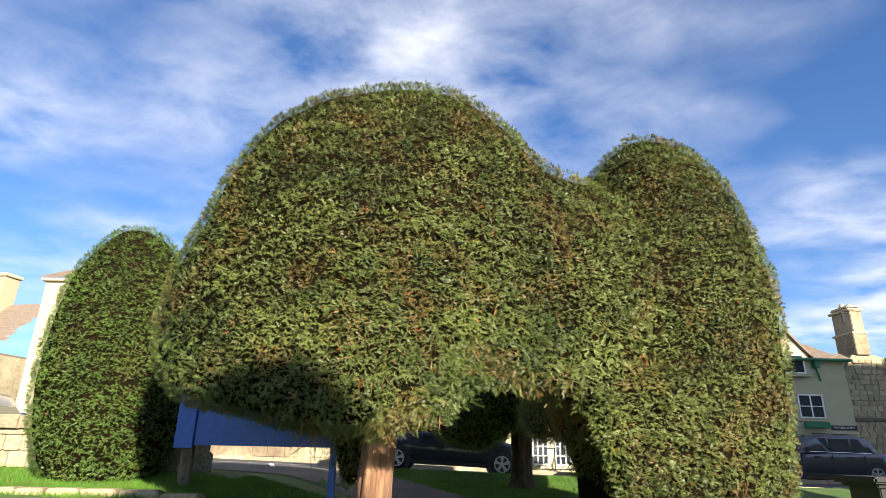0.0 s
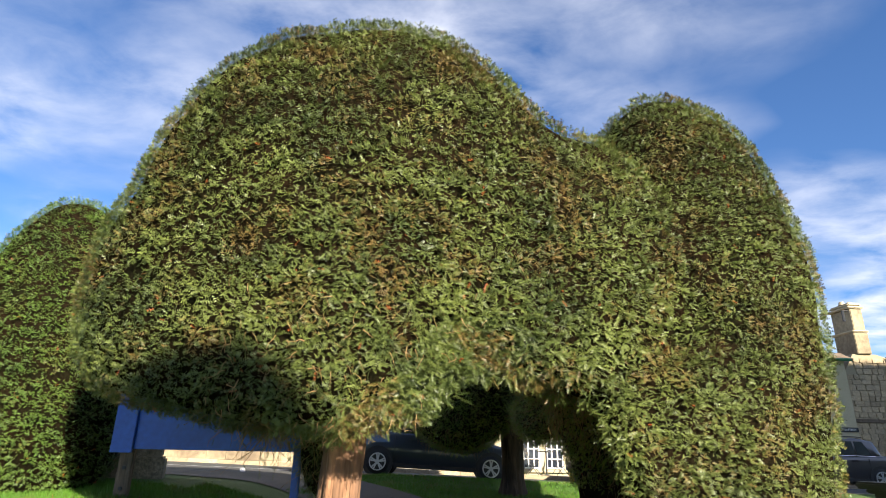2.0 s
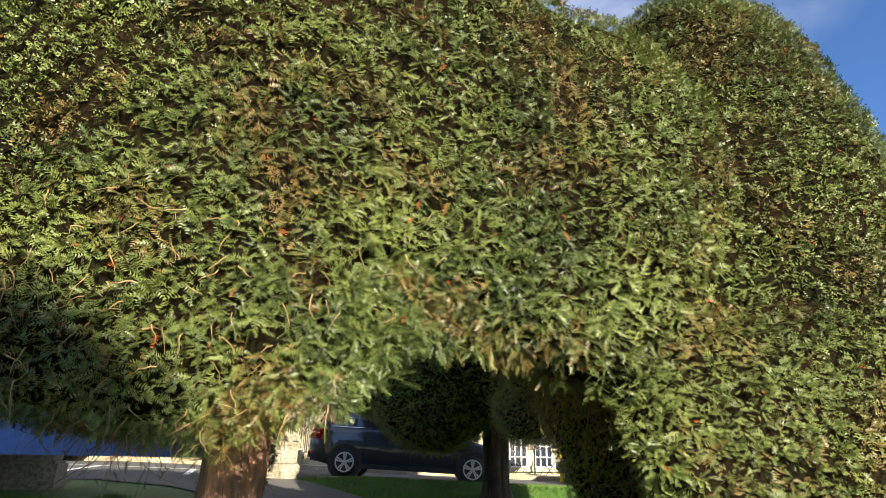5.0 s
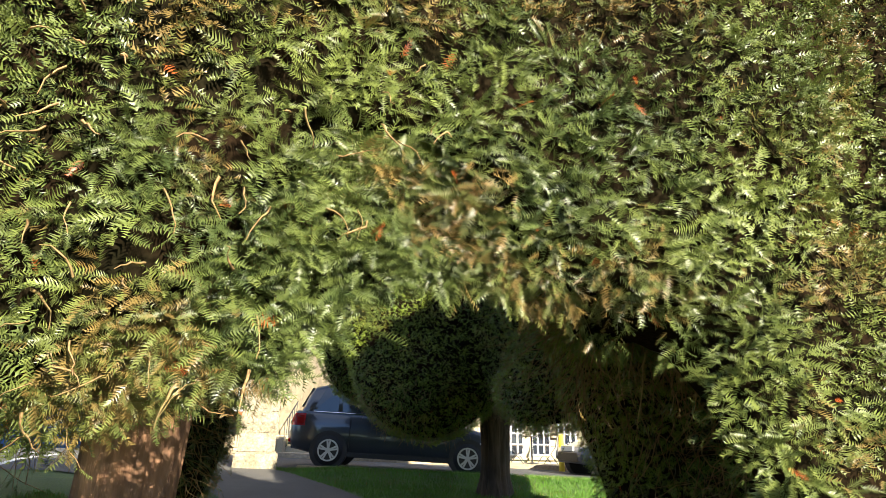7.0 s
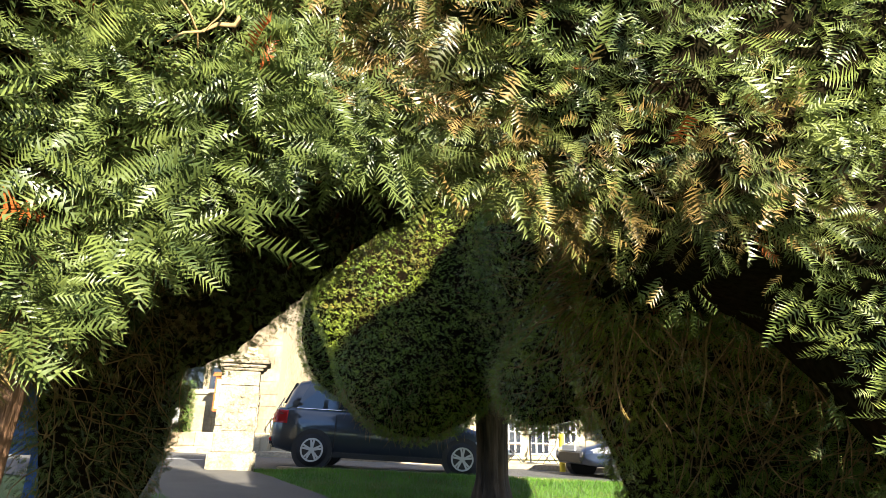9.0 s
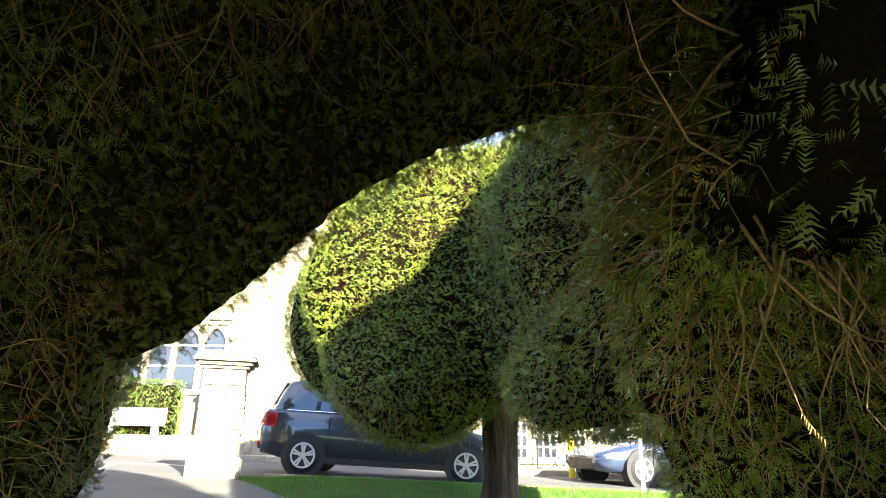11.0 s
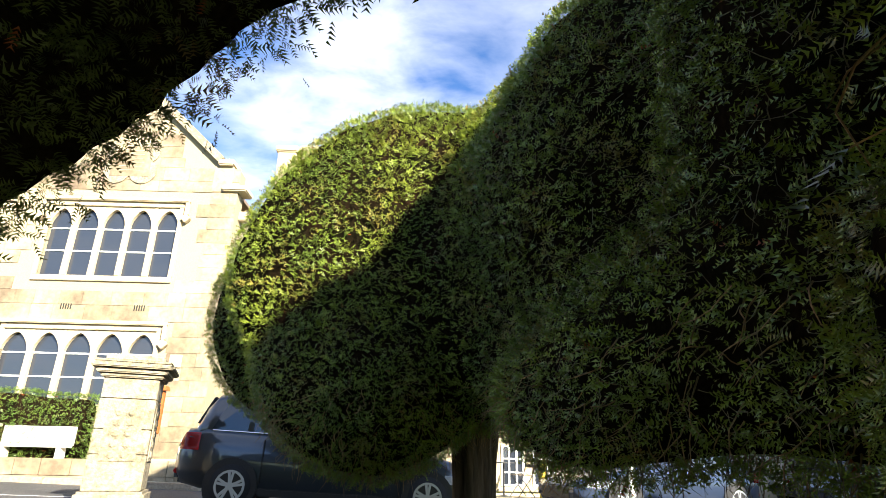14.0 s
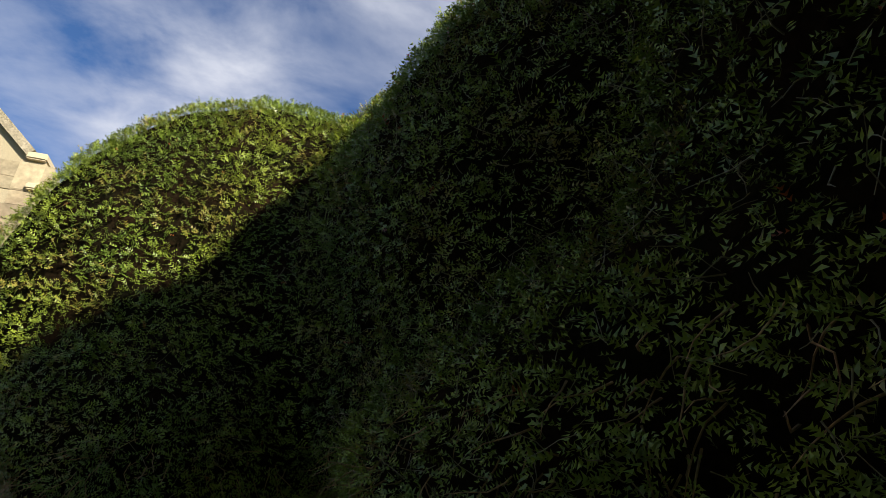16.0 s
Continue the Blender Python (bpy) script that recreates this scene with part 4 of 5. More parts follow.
school = thing("school_house", "two-storey limestone building with a coped gable and mullioned windows", "building", pose(-3.0, 21.6, 1.1, 0, 0, -7))
UP, LOW = (-4.72, -1.42, 4.72, 6.62), (-5.1, -1.42, 1.6, 3.35)
EAVE, APEX, GX, GH = 7.75, 10.15, -3.0, 2.4
for slab in slab_with_holes(-6.2, 0, -0.6, EAVE, 0.03, 0.45, [UP, LOW]):
    part("wall", slab, M_MORTAR, school)
part("gable_wall", prism([(-6.2, EAVE), (0, EAVE), (GX + GH, EAVE + 0.25), (GX, APEX), (GX - GH, EAVE + 0.25)], 0.03, 0.45), M_MORTAR, school)
part("side_wall", box(-0.42, 0.451, -0.6, 0.0, 9.5, 6.7), M_ASHLAR, school)
part("rear_wall", box(-6.2, 9.1, -0.6, -0.43, 9.5, 8.0), M_ASHLAR, school)
part("inside_dark", box(-6.0, 1.2, -0.5, -0.6, 1.25, 7.6), M_DARK, school)
part("wing_wall", box(-13, 0.6, -0.6, -6.21, 1.0, 6.4), M_ASHLAR, school)
part("wing_roof", prism([(-13, 6.4), (-6.21, 6.4), (-6.21, 6.5), (-13, 6.5)], 0.4, 6), M_ROOF, school)


def in_gable(x, z):
    return z < EAVE + 0.25 or abs(x - GX) < (APEX - z) / (APEX - EAVE - 0.25) * GH


def skip_school(cx, cz, w, h):
    for a, b, c, d in (UP, LOW):
        if a - 0.14 - w / 2 < cx < b + 0.14 + w / 2 and c - 0.16 - h / 2 < cz < d + 0.16 + h / 2:
            return True
    if not (in_gable(cx - w / 2, cz + h / 2) and in_gable(cx + w / 2, cz + h / 2)):
        return True
    return False


courses(school, "block", BLOCK, -6.2, 0.0, -0.5, APEX, 0.025, 0.03, 0.34, 0.75, skip_school, 0.008, 0.003)
wu = mullion_window(school, *UP[:2], *UP[2:], 5, 0.0)
wlow = mullion_window(school, *LOW[:2], *LOW[2:], 5, 0.0)
part("curtain", box(-4.7, 0.3, 4.75, -4.2, 0.33, 6.4), M_CURTAIN, wu, "pale curtain")
part("poster", box(-2.9, 0.2, 2.4, -2.66, 0.21, 2.95), M_PAPER, wlow, "paper notice in the window")
# raking copings, kneelers and finial
for s in (-1, 1):
    a, b = (GX + s * GH, EAVE + 0.2), (GX, APEX + 0.05)
    d = Vector((b[0] - a[0], b[1] - a[1])).normalized()
    n = Vector((-d.y, d.x)) * (1 if s > 0 else -1)
    if n.y < 0:
        n = -n
    pts = [(a[0], a[1]), (b[0], b[1]), (b[0] + n.x * 0.0, b[1] + 0.28), (a[0] + n.x * 0.2, a[1] + n.y * 0.2)]
    part("coping", prism(pts, -0.12, 0.5), M_PIER, school, "moulded gable coping")
    xk = GX + s * GH
    part("kneeler", box(min(xk, xk + s * 0.42), -0.13, EAVE + 0.12, max(xk, xk + s * 0.42), 0.5, EAVE + 0.3, 0.03), M_DRESS, school)
    xk2 = GX + s * (GH - 0.1)
    part("kneeler_stone", box(min(xk2, xk2 + s * 0.5), 0.0, EAVE - 0.62, max(xk2, xk2 + s * 0.5), 0.452, EAVE + 0.118), M_ASHLAR, school)
    part("shoulder", box(min(xk2 + s * 0.3, xk2 + s * 0.95), -0.11, EAVE - 0.62, max(xk2 + s * 0.3, xk2 + s * 0.95), 0.5, EAVE - 0.46, 0.03), M_DRESS, school)
part("finial_base", box(GX - 0.18, -0.1, APEX + 0.1, GX + 0.18, 0.4, APEX + 0.38, 0.04), M_DRESS, school)
fin = box(GX - 0.11, -0.02, APEX + 0.38, GX + 0.11, 0.3, APEX + 0.66, 0.07)
part("finial", fin, M_DRESS, school, "small carved stone finial")
# foiled tablet in the gable
bm = bmesh.new()
for cx, cz, rr in ((-3.3, 8.25, 0.36), (-2.6, 8.25, 0.36), (-3.3, 7.65, 0.36), (-2.6, 7.65, 0.36)):
    bmesh.ops.create_cone(bm, cap_ends=True, segments=24, radius1=rr, radius2=rr, depth=0.04, matrix=pose(cx, 0.0, cz, 90))
part("tablet_border", bm, M_PIER, school, "four-lobed carved stone tablet")
tab = part("tablet", box(-3.47, -0.028, 7.5, -2.43, -0.021, 8.4), M_ASHLAR, school)
for k in range(6):
    w = 0.34 - 0.03 * (k % 3)
    part("worn_line", box(-2.95 - w, -0.034, 8.26 - 0.12 * k, -2.95 + w, -0.029, 8.285 - 0.12 * k), M_MORTAR, tab)
for x in (-3.9, -2.1):
    for k in range(5):
        part("vent_slot", box(x + 0.06 * k, -0.002, 3.85, x + 0.06 * k + 0.025, 0.008, 3.99), M_DARK, school)
part("plinth", box(-6.25, -0.06, -0.6, 0.03, 0.02, 0.45, 0.02), M_DRESS, school)
part("plaque", box(-1.0, -0.02, 2.5, -0.7, 0.005, 2.8, 0.01), M_DRESS, school)
part("roof", prism([(-6.1, EAVE - 0.5), (GX, APEX - 0.15), (-0.05, EAVE - 0.5), (-0.05, EAVE - 0.6), (-6.1, EAVE - 0.6)], 0.46, 9.5), M_ROOF, school, "stone tiled roof")
gut = part("gutter", rod((0.12, 0.5, 6.75), (0.12, 9.4, 6.75), 0.07), M_IRON, school)
part("eave_bracket", box(0.0, 0.3, 6.45, 0.22, 0.52, 6.7, 0.02), M_DRESS, school)
chim = thing("chimney_stack", "pale stone chimney stack with two square flues", "chimney", pose(-2.4, 27.4, 8.0, 0, 0, -7))
part("base", box(-0.75, -0.5, -2.0, 0.95, 0.5, 2.1), M_ASHLAR, chim)
for x in (-0.35, 0.55):
    part("flue", box(x - 0.34, -0.34, 2.1, x + 0.34, 0.34, 4.5, 0.03), M_DRESS, chim)
    part("cap", box(x - 0.43, -0.43, 4.5, x + 0.43, 0.43, 4.75, 0.05), M_DRESS, chim)
# low wall, hedge, bench, notice board and steps before the school
fw = thing("forecourt_wall", "low pale stone retaining wall before the school house", "wall", kind="structure")
part("core", box(-14, 20.55, 0.6, -2.9, 20.9, 1.52), M_MORTAR, fw)
courses(fw, "block", BLOCK, -11.5, -3.1, 0.9, 1.54, 20.53, 0.06, 0.3, 0.7, jitter=0.006)
part("bed", box(-14, 20.91, 0.6, -2.9, 21.9, 1.46), M_MOSS, fw, "soil bed behind the wall")


def hedge_shape(p):
    q = np.abs(p - np.array([-8.2, 21.25, 2.15])) - np.array([2.9, 0.3, 0.62])
    return np.linalg.norm(np.maximum(q, 0), axis=-1) + np.minimum(q.max(-1), 0) - 0.08 + wobble(p, 0.04)


hedge = thing("low_hedge", "clipped yellow-green box hedge under the school windows", "hedge")
# the hedge too has a near-black hull painted as its inner shade
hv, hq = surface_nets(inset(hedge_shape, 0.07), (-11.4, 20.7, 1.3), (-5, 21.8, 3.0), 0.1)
raw_mesh("shade_hull", hv, hq, M_HULL_SHADE, hedge, True)
hp = scatter(*surface_nets(hedge_shape, (-11.4, 20.7, 1.3), (-5, 21.8, 3.0), 0.1), 400.0)
hfv, hff = sprays(hp, gradient(hedge_shape, hp), 0.09, 3)
tagged(raw_mesh("foliage", hfv, hff, M_YEW_GREEN, hedge), kind="stuff")
bench = thing("white_bench", "white painted bench against the hedge", "bench", pose(-6.05, 20.73, 1.46, 0, 0, -6))
part("backrest", box(-0.75, 0.1, 0.32, 0.75, 0.14, 0.7, 0.01), M_WHITE, bench)
part("seat", box(-0.75, -0.16, 0.28, 0.75, 0.09, 0.32, 0.008), M_WHITE, bench)
for x in (-0.6, 0.55):
    part("leg", box(x, -0.14, 0.0, x + 0.09, 0.09, 0.28, 0.01), M_WHITE, bench)
part("end_block", box(-1.15, -0.12, 0.0, -0.85, 0.14, 0.66, 0.02), M_DRESS, bench)
part("end_cap", box(-1.22, -0.16, 0.66, -0.8, 0.18, 0.74, 0.02), M_DRESS, bench)
board = thing("notice_board", "varnished orange-brown notice board on a post with pale notices", "notice board", pose(-4.05, 20.75, 1.46, 0, 0, -6))
part("post", box(-0.05, -0.04, 0, 0.05, 0.04, 0.7), M_ORANGE, board)
part("case", box(-0.42, -0.06, 0.6, 0.42, 0.06, 1.5, 0.015), M_ORANGE, board)
part("hood", prism([(-0.48, 1.5), (0.48, 1.5), (0.44, 1.6), (-0.44, 1.6)], -0.12, 0.1), M_ORANGE, board)
paper = part("notice_sheet", box(-0.36, -0.067, 0.68, 0.36, -0.062, 1.42), M_PAPER, board, "white paper notice behind glass")
for k, (x, z, w, h) in enumerate(((0.02, 1.2, 0.05, 0.06), (0.0, 1.02, 0.09, 0.1), (-0.02, 0.86, 0.05, 0.04), (0.18, 0.95, 0.05, 0.1))):
    part("printed_bar", box(x - w, -0.072, z - h / 2, x + w, -0.068, z + h / 2), M_INK, paper)
steps = thing("entrance_steps", "three stone steps with an iron handrail", "steps", pose(-2.45, 20.9, ground_z(-2.4, 20.9) + 0.1, 0, 0, -6))
for k in range(3):
    part("step", box(-0.5, 0.28 * k, 0, 0.5, 0.28 * k + 0.3 + 0.6 * (k == 2), 0.17 * (k + 1), 0.015), M_DRESS, steps)
for k in range(5):
    part("baluster", rod((-0.48, 0.05 + 0.2 * k, 0.1 + 0.12 * k), (-0.48, 0.05 + 0.2 * k, 0.9 + 0.12 * k), 0.01), M_IRON, steps)
part("handrail", rod((-0.48, 0.0, 0.88), (-0.48, 0.9, 1.42), 0.016), M_IRON, steps)
pot = thing("flower_pot", "small terracotta flower pot on the steps", "pot", pose(-2.2, 21.3, ground_z(-2.4, 20.9) + 0.1 + 0.34))
part("pot", rod((0, 0, 0), (0, 0, 0.22), 0.09, seg=14, r2=0.13), M_TERRA, pot)
part("rim", rod((0, 0, 0.2), (0, 0, 0.25), 0.14, seg=14), M_TERRA, pot)


def casement(parent, x, z, w, h, y, panes=(2, 2), material=M_WHITE):
    """A painted casement window set in a wall face at y; x, z is its lower left corner."""
    win = new("window")
    win.parent = parent
    part("reveal", box(x - 0.06, y - 0.01, z - 0.06, x + w + 0.06, y + 0.004, z + h + 0.06), M_DRESS, win)
    part("sill", box(x - 0.1, y - 0.09, z - 0.12, x + w + 0.1, y, z - 0.061, 0.01), M_DRESS, win)
    part("pane", box(x, y - 0.02, z, x + w, y - 0.012, z + h), M_GLASS, win)
    f = 0.045
    for xa, xb, za, zb_ in ((x, x + f, z, z + h), (x + w - f, x + w, z, z + h), (x + f, x + w - f, z, z + f), (x + f, x + w - f, z + h - f, z + h)):
        part("window_frame", box(xa, y - 0.05, za, xb, y - 0.021, zb_), material, win)
    for i in range(1, panes[0]):
        xm = x + w * i / panes[0]
        part("glazing_bar", box(xm - 0.022, y - 0.047, z + f, xm + 0.022, y - 0.021, z + h - f), material, win)
    for j in range(1, panes[1]):
        zm = z + h * j / panes[1]
        part("glazing_bar", box(x + f, y - 0.044, zm - 0.014, x + w - f, y - 0.021, zm + 0.014), material, win)
    return win


def tiled_roof(parent, name, x0, x1, y0, y1, z0, z1, course=0.24, hip=0.0):
    """A pitched roof slope from the eave (y0, z0) to the ridge (y1, z1), as overlapping courses of separate slates."""
    bm = bmesh.new()
    n = int(math.dist((y0, z0), (y1, z1)) / course)
    r = random.Random(9)
    for k in range(n):
        t0, t1 = k / n, (k + 1.3) / n
        ya, za, yb, zb_ = y0 + (y1 - y0) * t0, z0 + (z1 - z0) * t0, y0 + (y1 - y0) * t1, z0 + (z1 - z0) * t1
        x = x0 - r.random() * 0.2
        while x < x1 - hip * t0:
            w = r.uniform(0.2, 0.42)
            lift = 0.03 + r.random() * 0.015
            v = [bm.verts.new(c) for c in ((x, ya, za + lift), (x + w - 0.01, ya, za + lift), (x + w - 0.01, yb, zb_ + 0.008), (x, yb, zb_ + 0.008), (x, ya, za), (x + w - 0.01, ya, za))]
            bm.faces.new(v[:4])
            bm.faces.new((v[4], v[5], v[1], v[0]))
            x += w
    return tagged(part(name, bm, M_ROOF, parent, "lichened stone tile roof slope"), kind="stuff")


# corner cottage with a street name, and the tall gabled house beside it
cottage = thing("corner_cottage", "cream rendered cottage with a stone roof and a dormer", "house", pose(12.4, 22.0, 0.3, 0, 0, 2))
part("wall", box(-2.2, 0, -0.6, 2.9, 5, 4.75), M_RENDER, cottage, "cream lime-rendered wall")
part("side_roof", prism([(-2.3, 4.75), (2.95, 4.75), (0.4, 6.6), (-2.3, 6.6)], 2.4, 2.6), M_ROOF, cottage)
tiled_roof(cottage, "roof", -2.3, 2.95, -0.15, 2.5, 4.72, 6.6, hip=2.6)
part("roof_core", prism([(-2.3, 4.7), (2.95, 4.7), (2.95, 4.74), (-2.3, 4.74)], -0.1, 5), M_ROOF, cottage)
part("gutter", rod((-2.3, -0.2, 4.72), (3.05, -0.2, 4.72), 0.055), M_GREEN, cottage, "green painted gutter")
part("hopper", box(1.62, -0.24, 4.42, 1.82, -0.03, 4.68, 0.02), M_GREEN, cottage, "green rainwater hopper")
part("downpipe", rod((1.72, -0.1, 4.42), (1.85, -0.06, 3.95), 0.035), M_GREEN, cottage)
dorm = new("dormer")
dorm.parent = cottage
part("dormer_wall", prism([(0.1, 4.1), (1.5, 4.1), (1.5, 4.9), (0.8, 5.7), (0.1, 4.9)], -0.08, 1.2), M_RENDER, dorm)
for s in (-1, 1):
    part("dormer_roof", prism([(0.8, 5.7), (0.8 + s * 0.85, 4.75), (0.8 + s * 0.85, 4.85), (0.8, 5.82)], -0.2, 1.3), M_ROOF, dorm)
casement(cottage, 0.3, 4.2, 1.0, 0.7, -0.08, (1, 1))
casement(cottage, 0.85, 2.6, 0.95, 0.85, 0.0, (2, 2))
part("flower_box", box(0.85, -0.28, 2.24, 1.75, -0.1, 2.45, 0.02), M_GREEN, cottage, "dark green window box")
part("door_hood", box(-0.6, -0.2, 1.75, 2.1, 0.0, 1.85, 0.02), M_DRESS, cottage)
part("garage_door", box(-0.4, -0.03, -0.4, 1.9, 0.01, 1.72), M_WOOD, cottage)
plate = part("street_name_plate", box(1.93, -0.03, 2.2, 2.9, -0.005, 2.36, 0.005), M_BLACK, cottage, "black street name plate with white letters")
txt = bpy.data.curves.new("street_name", "FONT")
txt.body, txt.size, txt.align_x, txt.align_y, txt.extrude = "VICTORIA STREET", 0.1, "CENTER", "CENTER", 0.002
tx = new("street_name", txt)
tx.data.materials.append(M_WHITE)
tx.parent = plate
tx.matrix_basis = pose(2.415, -0.034, 2.28, 90, 0, 0)
gable = thing("gabled_house", "rubble-stone gable end with a tall dressed chimney", "house", pose(15.7, 22.2, 0.3, 0, 0, 2))
part("wall", prism([(-0.35, -0.6), (6.5, -0.6), (6.5, 3.2), (1.0, 5.0), (0.1, 5.0), (-0.35, 4.3)], 0.05, 6), M_MORTAR, gable)


def skip_gable(cx, cz, w, h):
    def inside(x, z):
        return (z < 4.3 or x > -0.35 + (z - 4.3) * 0.64) and z < 5.0 - max(0, x - 1.0) * 0.33
    return not (inside(cx - w / 2, cz + h / 2) and inside(cx + w / 2, cz + h / 2))


courses(gable, "stone", RUBBLE, -0.35, 2.6, 0.3, 5.0, 0.04, 0.06, 0.19, 0.3, skip_gable, 0.018, 0.012)
for z, w in ((5.0, 0.3), (5.85, 0.25)):
    part("chimney_block", box(0.55 - w, -0.05, z, 0.55 + w * 0.85, 1.0, z + 0.86, 0.02), M_ASHLAR, gable)
for z in (5.8, 6.72):
    part("chimney_band", box(0.2, -0.11, z, 0.84, 1.1, z + 0.09, 0.03), M_DRESS, gable)
part("chimney_cap", box(0.26, -0.06, 6.81, 0.8, 1.0, 6.95, 0.05), M_DRESS, gable)
for x in (0.38, 0.7):
    part("chimney_pot", rod((x, 0.4, 6.95), (x, 0.4, 7.08), 0.12, seg=14, r2=0.08), M_DRESS, gable)
part("downpipe", rod((1.3, -0.05, 4.9), (1.9, -0.05, 2.4), 0.03), M_IRON, gable)
part("lead_flashing", box(-0.4, -0.06, 2.55, 3.2, 0.0, 2.66), M_WOOD, gable)
lamp = part("wall_bracket", rod((0.16, -0.1, 6.6), (-0.05, -0.1, 6.6), 0.02), M_IRON, gable)
part("lantern", rod((-0.05, -0.1, 6.2), (-0.05, -0.1, 6.6), 0.045, seg=6), M_IRON, lamp)
part("meter_box", box(1.75, -0.04, 0.6, 2.4, 0.0, 1.3, 0.01), M_WHITE, gable)
# unseen wall behind the walker, added to shade the cottage; stands for the church
church = thing("church_wall", "plain tall stone wall, unseen, added to shade the cottage front", "building", pose(26, 1, ground_z(26, 1)), kind="structure")
part("wall", box(-9.5, -1, -0.5, 10, 1, 14.5), M_ASHLAR, church)
part("parapet", box(-9.6, -1.15, 14.5, 10.1, 1.15, 14.9, 0.05), M_DRESS, church)
# tea room across the road
tea = thing("tea_room", "cream stone shop front with white many-paned windows", "building", pose(2.4, 22.0, 0.55, 0, 0, -1))
part("wall", box(0, 0, -0.5, 8.2, 6, 5.6), M_RENDER, tea)
tiled_roof(tea, "roof", -0.1, 8.3, -0.15, 3.0, 5.6, 7.6)
for x in (0.95, 1.75, 2.55, 4.4, 5.2, 6.6):
    casement(tea, x, 0.55, 0.58, 0.95, 0.0, (3, 3))
for x in (1.2, 3.4, 5.6):
    casement(tea, x, 3.1, 1.0, 1.3, 0.0, (2, 2))
part("door", box(3.35, -0.04, -0.3, 4.15, -0.001, 1.75, 0.01), M_WOOD, tea)
# houses beyond the bank
cream = thing("cream_house", "tall cream house with a shallow tiled roof", "house", pose(-12.2, 22.5, 0.5, 0, 0, 0))
part("wall", box(-3.7, 0, -0.5, 3.5, 7, 7.15), M_RENDER, cream)
part("cornice", box(-3.85, -0.15, 7.15, 3.65, 7.1, 7.28, 0.02), M_DRESS, cream)
tiled_roof(cream, "roof", -3.8, 3.6, -0.2, 3.4, 7.28, 8.9)
far = thing("far_house", "stone house with a steep brown roof and chimney", "house", pose(-27.6, 31.0, 0.2, 0, 0, -12))
part("wall", box(-4, 0, -0.6, 4.2, 6, 5.7), M_ASHLAR, far)
tiled_roof(far, "roof", -4.2, 4.4, -0.2, 3.0, 5.7, 9.0)
part("roof_end", prism([(-4, 5.7), (4.2, 5.7), (4.2, 5.8), (-4, 5.8)], 0, 6), M_ROOF, far)
part("chimney", box(0.4, 2.2, 8.0, 1.5, 3.2, 10.6, 0.03), M_RUBBLE, far)
part("chimney_cap", box(0.3, 2.1, 10.6, 1.6, 3.3, 10.8, 0.03), M_DRESS, far)
for x in (1.2, 3.0):
    for z in (1.3, 3.7):
        casement(far, x, z, 0.9, 1.2, 0.0, (2, 2))


# ---- parked cars ----
def loft(rings, close=True):
    bm = bmesh.new()
    rows = [[bm.verts.new(p) for p in ring] for ring in rings]
    n = len(rows[0])
    for a, b in zip(rows[:-1], rows[1:]):
        for j in range(n if close else n - 1):
            k = (j + 1) % n
            bm.faces.new((a[j], a[k], b[k], b[j]))
    if close:
        bm.faces.new(rows[0][::-1])
        bm.faces.new(rows[-1])
    bmesh.ops.recalc_face_normals(bm, faces=bm.faces[:])
    return bm


def along(table, t):
    for (a, *u), (b, *v) in zip(table[:-1], table[1:]):
        if a <= t <= b:
            s = (t - a) / (b - a)
            s = s * s * (3 - 2 * s) * 0.5 + s * 0.5
            return [p + (q - p) * s for p, q in zip(u, v)]
    return list(table[-1][1:])


